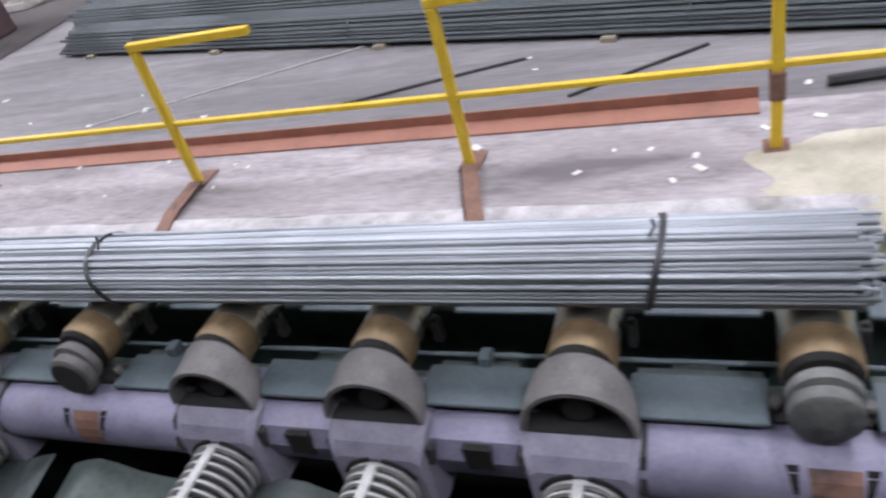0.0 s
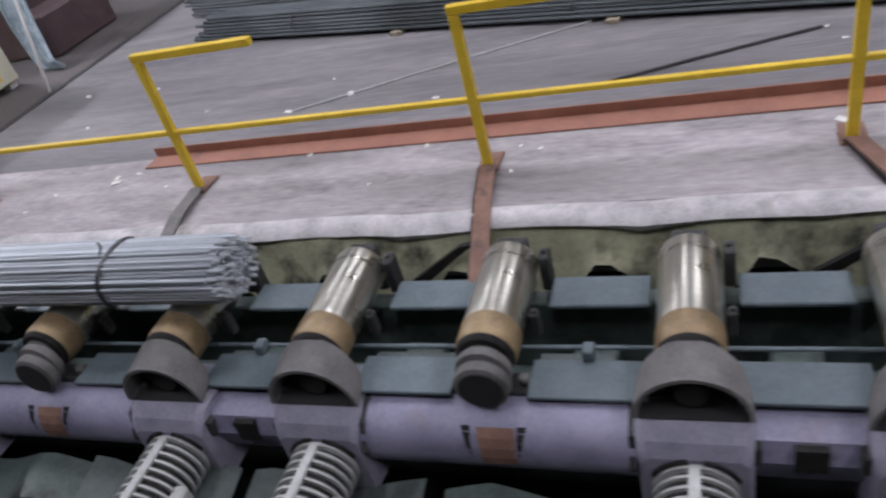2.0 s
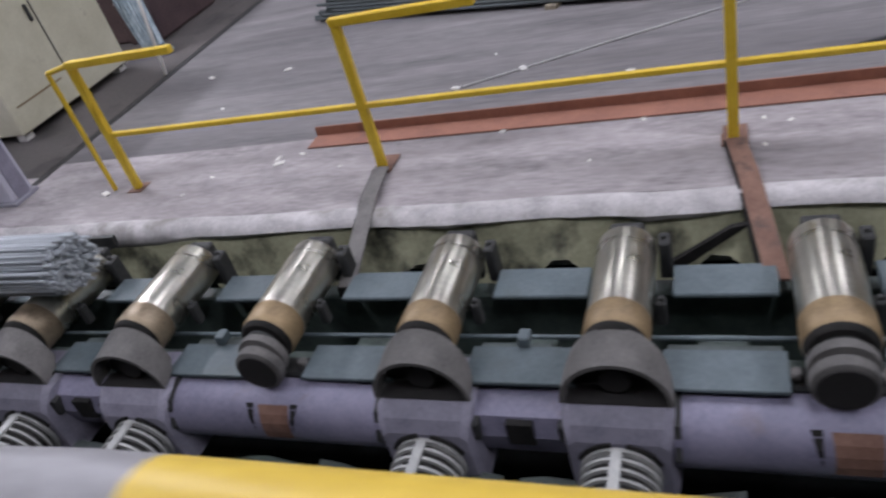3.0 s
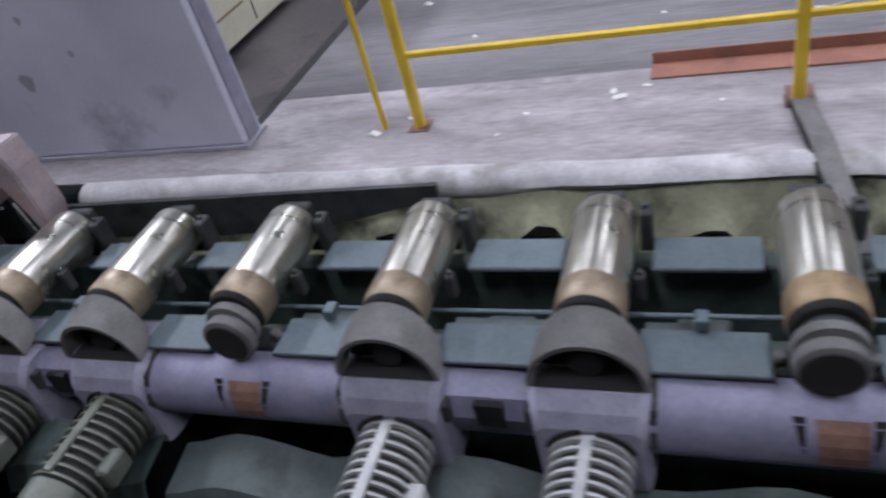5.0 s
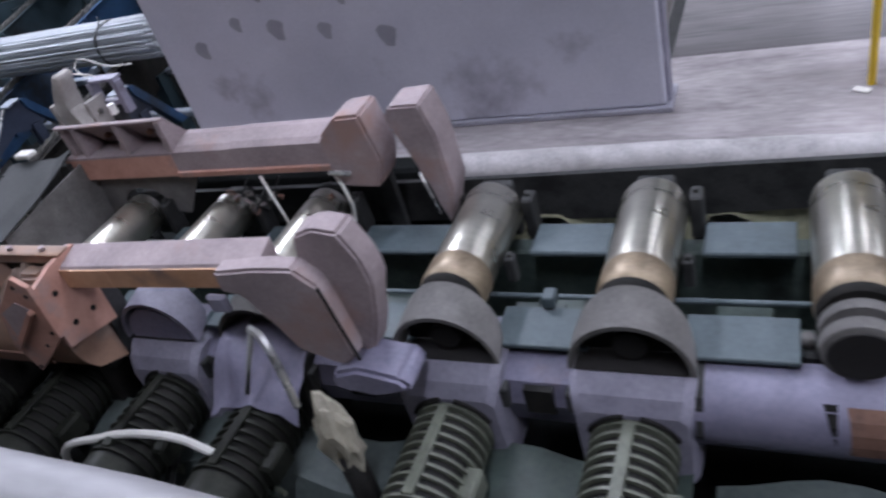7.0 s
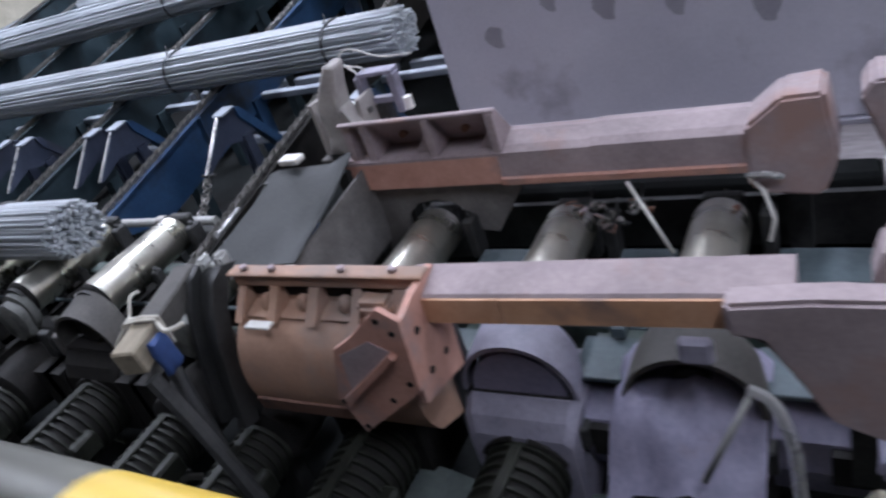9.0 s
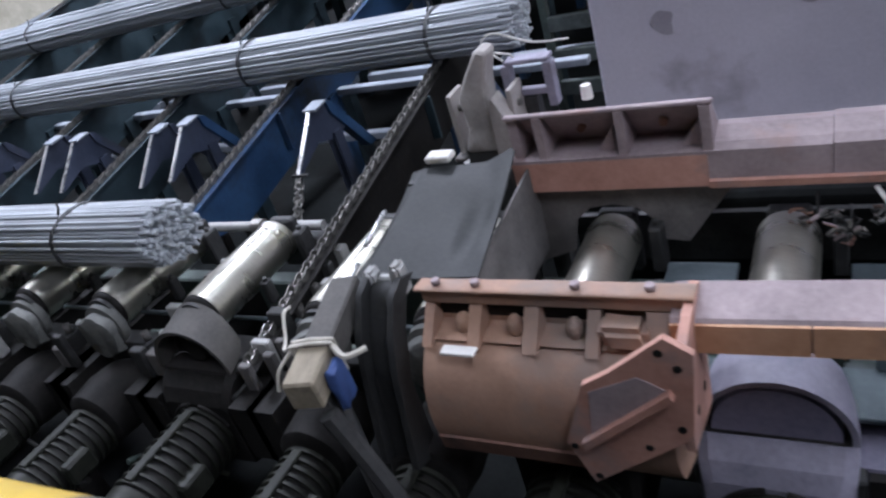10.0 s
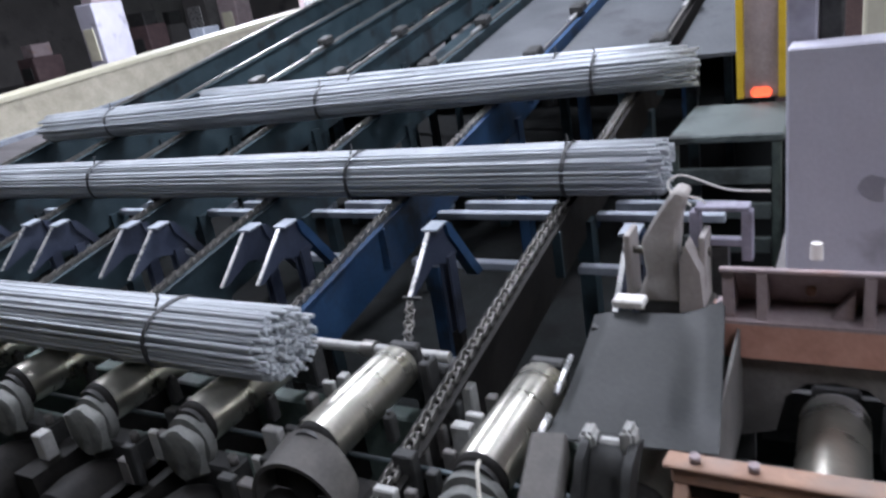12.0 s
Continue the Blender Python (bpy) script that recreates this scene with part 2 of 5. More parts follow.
M_SPOT = material("oil_stain_on_steel", (0.29, 0.285, 0.33), (0.40, 0.39, 0.445), 0.5, 0.1, 4, 60, 0.05)
M_SAND = material("sandy_mortar", (0.36, 0.33, 0.25), (0.54, 0.50, 0.40), 0.9, 0, 5, 60, 0.5, (0.28, 0.26, 0.2), 3, 0.6)
M_CABLES = material("grey_blue_cables", (0.16, 0.22, 0.26), (0.45, 0.52, 0.56), 0.6, 0, 10, 50, 0.2)
M_WINE = material("dark_wine_machine_paint", (0.07, 0.045, 0.05), (0.15, 0.10, 0.10), 0.6, 0, 3, 40, 0.2)


M_LUMP = material("grey_caked_coupling_iron", (0.10, 0.104, 0.096), (0.215, 0.22, 0.205), 0.7, 0.1, 9, 60, 0.35, (0.05, 0.05, 0.047), 6, 0.56, rand=0.18)
for m, k in ((M_BLACK, 0.12), (M_DIMMOTOR, 0.2), (M_IRON, 0.3), (M_RUBBER, 0.15), (M_GUARD, 0.25)):
    m.node_tree.nodes["Principled BSDF"].inputs["Specular IOR Level"].default_value = k


# ---------------- mesh helpers ----------------
def box(bm, x0, x1, y0, y1, z0, z1, bevel=0.0, m=None):
    r = bmesh.ops.create_cube(bm, size=1, matrix=Matrix.LocRotScale(((x0 + x1) / 2, (y0 + y1) / 2, (z0 + z1) / 2), None, (abs(x1 - x0), abs(y1 - y0), abs(z1 - z0))))
    vs = r["verts"]
    if bevel:
        es = list({e for v in vs for e in v.link_edges})
        vs = [v for v in bmesh.ops.bevel(bm, geom=es, offset=bevel, segments=1, affect="EDGES", profile=0.5)["verts"]]
    if m is not None:
        bmesh.ops.transform(bm, matrix=m, verts=list(set(vs)))
    return bm


def curve(pts, n=6):
    """A smooth line through pts."""
    pts = [Vector(p) for p in pts]
    out = []
    for i in range(len(pts) - 1):
        a, b, c, d = pts[max(i - 1, 0)], pts[i], pts[i + 1], pts[min(i + 2, len(pts) - 1)]
        for k in range(n):
            u = k / n
            out.append(0.5 * (2 * b + (c - a) * u + (2 * a - 5 * b + 4 * c - d) * u * u + (3 * b - a - 3 * c + d) * u ** 3))
    return out + [pts[-1]]


def tube(bm, pts, r, seg=8, caps=True):
    """A round bar swept along pts; r is one radius or one for each point."""
    pts = [Vector(p) for p in pts]
    rs = r if isinstance(r, (list, tuple)) else [r] * len(pts)
    rings, up = [], None
    for i, p in enumerate(pts):
        d = (pts[min(i + 1, len(pts) - 1)] - pts[max(i - 1, 0)])
        d = d.normalized() if d.length > 1e-9 else Vector((0, 1, 0))
        if up is None:
            up = Vector((0, 0, 1)) if abs(d.z) < 0.9 else Vector((1, 0, 0))
        side = d.cross(up).normalized()
        up = side.cross(d).normalized()
        rings.append([bm.verts.new(p + rs[i] * (math.cos(2 * math.pi * k / seg) * side + math.sin(2 * math.pi * k / seg) * up)) for k in range(seg)])
    for a, b in zip(rings, rings[1:]):
        for k in range(seg):
            bm.faces.new((a[k], a[(k + 1) % seg], b[(k + 1) % seg], b[k])).smooth = True
    if caps:
        bm.faces.new(rings[0][::-1])
        bm.faces.new(rings[-1])
    return bm


def lathe_y(bm, x, z, prof, seg=28, a0=0.0, a1=2 * math.pi):
    """Turns a profile of (y, radius) round the line along y through x, z."""
    full = a1 - a0 > 6.28
    n = seg if full else seg + 1
    rings = [[bm.verts.new((x + r * math.cos(a0 + (a1 - a0) * k / seg), y, z + r * math.sin(a0 + (a1 - a0) * k / seg))) for k in range(n)] for y, r in prof]
    for a, b in zip(rings, rings[1:]):
        for k in range(n if full else n - 1):
            bm.faces.new((a[k], b[k], b[(k + 1) % n], a[(k + 1) % n])).smooth = True
    return rings


def prism(bm, poly, axis, c0, c1):
    """A polygon given in the two other axes, drawn out from c0 to c1 along axis (0, 1, 2)."""
    def at(p, c):
        v = list(p)
        v.insert(axis, c)
        return bm.verts.new(v)
    a, b = [at(p, c0) for p in poly], [at(p, c1) for p in poly]
    n = len(poly)
    bm.faces.new(a)
    bm.faces.new(b[::-1])
    for i in range(n):
        bm.faces.new((a[i], b[i], b[(i + 1) % n], a[(i + 1) % n]))
    bmesh.ops.recalc_face_normals(bm, faces=bm.faces)
    return bm


def roughen(bm, amp=0.008, cuts=3, scale=6.0):
    """Cuts the faces up and pushes them about a little, as caked dust and dents do."""
    bmesh.ops.subdivide_edges(bm, edges=bm.edges[:], cuts=cuts, use_grid_fill=True)
    bmesh.ops.triangulate(bm, faces=bm.faces[:])
    bm.normal_update()
    for v in bm.verts:
        v.co += v.normal * amp * (noise.noise(v.co * scale) + 0.5 * noise.noise(v.co * scale * 3.1))
    for f in bm.faces:
        f.smooth = True
    return bm


def rounded(bm, axis=0):
    """Smooth shading on the skin of a drawn-out profile, flat on its ends."""
    bm.normal_update()
    for f in bm.faces:
        f.smooth = abs(f.normal[axis]) < 0.5
    return bm


def part(name, bm, mat, parent=None, label=""):
    me = bpy.data.meshes.new(name)
    bm.normal_update()
    for e in bm.edges:
        if len(e.link_faces) == 2 and e.calc_face_angle(0.0) > 0.75:
            e.smooth = False
    bm.to_mesh(me)
    bm.free()
    me.materials.append(mat)
    o = new(name, me)
    if parent is not None:
        o.parent = parent
    if label:
        o["label"] = label
    return o


def thing(name, label, category, group="", at=(0, 0, 0)):
    o = new(name)
    o.empty_display_size = 0.1
    o.location = at
    return tagged(o, label, category, group)


def B():
    return bmesh.new()


def setting(name, bm, mat, label):
    return tagged(part(name, bm, mat), label, "", "", "structure")


rnd = random.Random(7)

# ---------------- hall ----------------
setting("ground", box(B(), -60, 40, -25, 60, -1.5, -1.3), M_PIT, "concrete pit floor blackened for the shade under the machines")
b = B()
box(b, -7.95, 30, 0.44, 34, -0.45, 0.0)
setting("floor", b, M_FLOOR, "worn dark grey concrete shop floor with stains")
setting("floor_strip", box(B(), -7.95, 30, -0.468, 0.44, -0.45, 0.0), M_FLOORP, "pale worn concrete strip along the trench")
setting("floor_far", box(B(), -45, -17.6, -20, 34, -0.45, 0.0), M_FLOOR, "worn grey concrete floor beyond the bar bed")
setting("floor_back", box(B(), -17.6, -7.95, 12.2, 34, -0.45, 0.0), M_FLOOR, "worn grey concrete floor behind the bar bed")

# kerb along the trench, rough and uneven
b = B()
prev = None
nk = 190
for i in range(nk + 1):
    x = -5.95 + 21.95 * i / nk
    w = noise.noise((x * 1.7, 0, 0)) * 0.035 + noise.noise((x * 6.1, 3, 0)) * 0.012
    h = noise.noise((x * 2.3, 9, 0)) * 0.012
    k = min(1.0, max(0.0, (-2.6 - x) / 1.2))
    e = 0.10 * k
    crust = noise.noise((x * 9.0, 2, 4)) * 0.010
    prof = [(-0.470 + 0.6 * w, -0.02), (-0.472 + 0.6 * w, 0.006), (-0.492 + 0.5 * w, 0.016 + 0.014 * k + h), (-0.53 + 0.3 * w, 0.020 + 0.020 * k + h + crust), (-0.575 + w * 0.5, 0.010 + 0.016 * k + h + crust), (-0.604 + w * 0.7, -0.010 + 0.008 * k + h), (-0.622 + w, -0.03 - 0.2 * e), (-0.61 + w, -0.045 - 0.6 * e + w), (-0.56, -0.06 - e + w)]
    row = [b.verts.new((x, py, pz)) for py, pz in prof]
    if prev:
        for k in range(len(row) - 1):
            b.faces.new((prev[k], prev[k + 1], row[k + 1], row[k])).smooth = True
    prev = row
bmesh.ops.recalc_face_normals(b, faces=b.faces)
setting("kerb", b, M_KERB, "rough pale concrete kerb along the roller trench")

# trench wall with an uneven lower edge over dark hollows
b = B()
prev = None
for i in range(261):
    x = -5.95 + 21.95 * i / 260
    u = (x - 0.31) / 0.77 % 1.0
    hollow = max(0.0, 1 - abs(u - 0.5) / 0.24)
    low = -0.42 + 0.20 * min(1, hollow * 1.6) + noise.noise((x * 4.0, 1, 5)) * 0.05
    wob = noise.noise((x * 3, 0.5, 2)) * 0.02
    row = [b.verts.new((x, -0.585 + wob, -0.03)), b.verts.new((x, -0.65 + wob, (low - 0.1) / 2)), b.verts.new((x, -0.71 + wob, low)), b.verts.new((x, -0.40, low))]
    if prev:
        for k in range(3):
            b.faces.new((prev[k], prev[k + 1], row[k + 1], row[k])).smooth = k < 2
    prev = row
bmesh.ops.recalc_face_normals(b, faces=b.faces)
setting("trench_wall", b, M_STAINED, "oil-stained yellow-green concrete trench wall")
# Added block, black to carry the darkness behind the bar guides.
setting("shade_block", roughen(box(B(), -7.95, -5.952, -0.62, -0.4685, -0.45, 0.02, 0.02), 0.008, 3, 5), M_PIT, "black block added for the darkness behind the bar guides")
# Solid wall in the same black, for the shade under the slab.
setting("trench_back", box(B(), -7.95, 20, -0.1, 0.0, -1.3, -0.45), M_PIT, "black wall for the shade in the hollow under the floor slab")

setting("wall_north", box(B(), -45, 30, 33.8, 34.1, 0, 8.0), M_WALLH, "grimy hall cladding")
setting("wall_south", box(B(), -45, 30, -20.2, -20, -1.4, 8.0), M_WALLH, "grimy hall cladding")
setting("wall_west", box(B(), -45.3, -45, -20, 34, -1.4, 8.0), M_WALLH, "grimy hall cladding")
setting("wall_east", box(B(), 29.7, 30, -20, 33.8, -1.4, 8.0), M_WALLH, "grimy hall cladding")
setting("ceiling", box(B(), -45, 30, -20.2, 34.1, 8.0, 8.2), M_ROOF, "dark corrugated hall roof")
for lx, ly, lz in LAMPS:
    t = thing("high_bay_lamp", "unseen long white high bay lamp under the hall roof", "lamp", "high bay lamps", (lx, ly, lz))
    part("housing", box(B(), -0.32, 0.32, -1.4, 1.4, 0.0, 0.12, 0.02), M_IRON, t)
    part("diffuser", box(B(), -0.26, 0.26, -1.32, 1.32, -0.025, -0.002), M_LAMP, t, "glowing white diffuser")
    for sy in (-1, 1):
        part("hanger", tube(B(), [(0, sy, 0.12), (0, sy, 1.0)], 0.01, 6), M_IRON, t)
# Glowing windows added high on the back wall, out of view.
for i in range(7):
    x = -40 + 6.3 * i
    t = tagged(thing("hall_window", "added glowing hall window in a dark frame, out of view", "window", "hall windows", (x, 33.75, 4.2)), kind="structure")
    part("pane", box(B(), -1.9, 1.9, -0.03, 0.0, -0.8, 0.8), M_WINDOW, t)
    for dx in (-1.95, -0.65, 0.65, 1.95):
        part("mullion", box(B(), dx - 0.05, dx + 0.05, -0.08, -0.031, -0.85, 0.85), M_IRON, t)

# camera walkway with its handrail
t = thing("walkway", "dark steel walkway with a yellow and grey pipe handrail", "walkway")
part("deck", box(B(), -16, 14, -4.6, -3.08, 0.12, 0.18), M_IRON, t)
LINE = [(14, 1.65), (2.2, 1.635), (1.8, 1.70), (1.3, 1.712), (0.7, 1.70), (0.0, 1.708), (-0.5, 1.682), (-1.0, 1.625), (-3.4, 1.395), (-4.0, 1.374), (-4.58, 1.272), (-5.0, 1.298), (-5.5, 1.285), (-6.8, 1.245), (-7.25, 1.218), (-7.6, 1.178), (-16, 1.08)]


def rail_at(x):
    """Middle of the handrail at x."""
    for (xa, za), (xb, zb) in zip(LINE, LINE[1:]):
        if xb <= x <= xa:
            return (x, -3.397 - 0.035 * (min(x, 0) + 1), za + (zb - za) * (xa - x) / (xa - xb))


CUTS = [14, 2.4, 1.6, -0.42, -2.0, -4.65, -5.22, -6.5, -7.4, -16]
for k, (xa, xb) in enumerate(zip(CUTS, CUTS[1:])):
    xs = [xa] + [x for x, z in LINE if xb + 0.02 < x < xa - 0.02] + [xb]
    part("handrail", tube(B(), [rail_at(x) for x in xs], 0.05, 24, k in (0, 8)), (M_DARKRAIL if k == 7 else M_GREYRAIL) if k % 2 else M_WORN, t, "worn grey length of handrail pipe" if k % 2 else "yellow painted length of handrail pipe")
for x in (11, 8, 5, -12.5, -15):
    p = rail_at(x)
    part("post", tube(B(), [(p[0], p[1], 0.15), p], 0.024, 10), M_YELLOW, t)
for x in (12, 4, -4, -12):
    part("leg", box(B(), x - 0.06, x + 0.06, -4.4, -4.28, -1.3, 0.12), M_IRON, t)

# ---------------- guard rail on the floor ----------------
rail = thing("guard_rail", "bright yellow painted guard rail of square tube with cut top rail", "guard rail")
POSTS = [5.2, 3.42, 1.86, 0.0, -2.0, -3.91]
for x in POSTS:
    part("post", box(B(), x - 0.027, x + 0.027, -0.06, -0.015, 0.0, 0.91, 0.004), M_YELLOW, rail)
    part("top_rail", box(B(), x - 0.03, x + 0.80, -0.062, -0.012, 0.911, 0.958, 0.004), M_YELLOW, rail)
    part("foot_plate", box(B(), x - 0.06, x + 0.06, -0.10, 0.03, 0.001, 0.008, 0.002), M_BRACKET, rail, "rusty foot plate")
part("post", tube(B(), [(-4.13, -0.03, 0.0), (-4.13, -0.03, 0.9)], 0.017, 10), M_YELLOW, rail)
part("top_rail", tube(B(), [(-4.13, -0.03, 0.9), (-3.95, -0.03, 0.93)], 0.017, 10), M_YELLOW, rail)
part("sleeve", box(B(), 3.385, 3.455, -0.075, 0.0, 0.26, 0.40, 0.006), M_BRACKET, rail, "rusty sleeve on a post")
part("mid_rail", box(B(), -3.89, 7.5, -0.058, -0.02, 0.415, 0.445, 0.004), M_YELLOW, rail)

# struts that carry the posts over the trench
for i, x in enumerate(POSTS[:-1]):
    if i < 2:
        continue
    t = thing("strut", "brown rusted angle iron strut reaching down to the roller beam", "strut", "railing struts")
    b = B()
    prism(b, [(-0.07, 0.035), (-0.42, 0.045), (-1.04, -0.055), (-1.08, -0.065), (-1.08, -0.075), (-0.42, 0.036), (-0.07, 0.026)], 0, x - 0.04, x + 0.055)
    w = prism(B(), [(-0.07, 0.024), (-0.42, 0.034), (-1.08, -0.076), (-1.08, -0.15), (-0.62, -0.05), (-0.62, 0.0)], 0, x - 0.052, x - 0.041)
    shear = 0.30 if i == 2 else 0.13
    for v in list(b.verts) + list(w.verts):
        v.co.x += shear * (-0.07 - v.co.y) / 0.95
    part("angle_iron", b, M_HOOD if i == 4 else M_BRACKET, t)
    # Side web is near black, unlike the top of the angle.
    part("web", w, M_BLACK, t, "black side of the angle")
    if i < 4:
        e = x + shear * 0.6
        # Near-black strip slanting down in front of the trench wall.
        part("brace", prism(B(), [(e - 0.02, -0.03), (e - 0.11, -0.05), (e - 0.42, -0.27), (e - 0.32, -0.27)], 1, -0.735, -0.705), M_BLACK, t, "black slanting strip below the strut")
    part("tab", box(B(), x - 0.05, x + 0.07, -0.10, 0.1, 0.009, 0.016), M_BRACKET, t)

t = thing("kick_bar", "long red-brown primed angle bar lying on the floor", "steel bar")
b = B()
box(b, -2.69, 3.36, 0.30, 0.48, 0.002, 0.012, 0.002)
part("flat_leg", b, M_TOE, t)
part("upright_leg", box(B(), -2.69, 3.36, 0.468, 0.48, 0.0125, 0.075, 0.002), M_TOE, t)

# ---------------- roller table ----------------
ROLLERS = [5.85, 5.06, 4.27, 3.48, 2.69, 1.88, 1.10, 0.31, -0.46, -1.25, -2.03, -2.79, -3.55, -4.27, -4.95, -5.63, -6.47, -7.04, -7.65, -8.16, -8.67, -9.35, -9.97, -10.58, -11.19, -11.8, -12.41, -13.02, -13.63]
BARE = {3, 7, 10, 13}          # drives with a small coupling instead of a hood
AX, RR = 0.035, 0.128          # roller axis height and radius


def conveyor_roller(m_collar=None, rr=RR, bare=False):
    t = thing("conveyor_roller", "polished steel conveyor roller with a dull brown collar" if m_collar is M_COLLAR else "polished bare steel conveyor roller" if m_collar else "polished steel conveyor roller with an ochre rusted collar", "roller", "conveyor rollers")
    b = B()
    lathe_y(b, 0, 0, [(-0.955, 0.0), (-0.955, rr - 0.02), (-0.97, rr - 0.004), (-0.985, rr), (-1.41, rr), (-1.566 if bare else -1.435, rr - 0.002)], 40)
    part("barrel", b, M_ROLL, t)
    b = B()
    if not bare:
        lathe_y(b, 0, 0, [(-1.4355, rr - 0.002), (-1.445, rr + 0.002), (-1.55, rr + 0.003), (-1.567, rr - 0.008)], 40)
        part("collar", b, m_collar or M_OCHRE, t, "" if m_collar else "ochre rusted collar")
    b = B()
    lathe_y(b, 0, 0, [(-1.5675, rr - 0.004), (-1.58, rr - 0.006), (-1.594, rr - 0.018), (-1.597, 0.07)], 36)
    part("seal_ring", b, M_BLACK, t, "black greasy seal ring")
    b = B()
    lathe_y(b, 0, 0, [(-1.594, 0.085), (-1.615, 0.085), (-1.615, 0.0)], 24)
    part("shaft", b, M_IRON, t)
    b = B()
    lathe_y(b, 0, 0, [(-0.86, 0.0), (-0.86, 0.05), (-0.955, 0.05)], 16)
    part("journal", b, M_IRON, t)
    b = B()
    box(b, -0.075, 0.075, -0.93, -0.87, -0.2, 0.075, 0.012)
    part("bearing_block", b, M_IRON, t, "dark oily bearing block")
    part("side_guide", box(B(), 0.135, 0.185, -1.02, -0.93, -0.14, 0.055, 0.008), M_IRON, t)
    part("side_lug", box(B(), 0.135, 0.175, -1.33, -1.28, -0.13, -0.01, 0.006), M_IRON, t)
    for yy, zz in ((-0.975, 0.062), (-1.305, -0.005)):
        part("bolt", tube(B(), [(0.158, yy, zz - 0.012), (0.158, yy, zz + 0.012)], 0.012, 6), M_IRON, t)
    return t


def finned_motor(parent, m_body, zc, y0, y1, r):
    b = B()
    lathe_y(b, 0, zc, [(y0, 0.0), (y0, r * 0.99), (y0 - 0.018, r), (y0 - 0.02, r * 0.86), (y1 + 0.03, r * 0.86), (y1 + 0.028, r * 0.95), (y1 - 0.07, r * 0.93), (y1 - 0.10, r * 0.7), (y1 - 0.10, 0.0)], 30)
    body = part("motor", b, m_body, parent, "finned electric motor")
    # Shade between the fins is a black sleeve round the body.
    b = B()
    lathe_y(b, 0, zc, [(y0 - 0.022, r * 0.872), (y1 + 0.032, r * 0.872)], 26)
    part("fin_gap", b, M_BLACK, body, "black sleeve for the shade between the fins")
    n = 9
    me = None
    for i in range(n):
        y = y0 - 0.05 - (y0 - 0.05 - y1 - 0.05) * i / (n - 1)
        if me is None:
            b = B()
            lathe_y(b, 0, 0, [(0.007, r * 0.85), (0.006, r * 0.985), (-0.006, r * 0.985), (-0.007, r * 0.85)], 26)
            o = part("cooling_fin", b, m_body, body)
            me = o.data
        else:
            o = new("cooling_fin", me)
            o.parent = body
        o.location = (0, y, zc)
    part("spine", box(B(), -0.022, 0.022, y1 + 0.05, y0 - 0.02, zc + r * 0.9, zc + r + 0.006, 0.004), m_body, body)
    part("terminal_box", box(B(), r * 0.75, r * 1.2, y1 + 0.12, y1 + 0.26, zc - 0.05, zc + 0.06, 0.012), m_body, body)
    return body


def lathe_disc(zc, y, r):
    b = B()
    lathe_y(b, 0, zc, [(y - 0.004, 0.0), (y - 0.004, r - 0.004), (y, r)], 20)
    return b


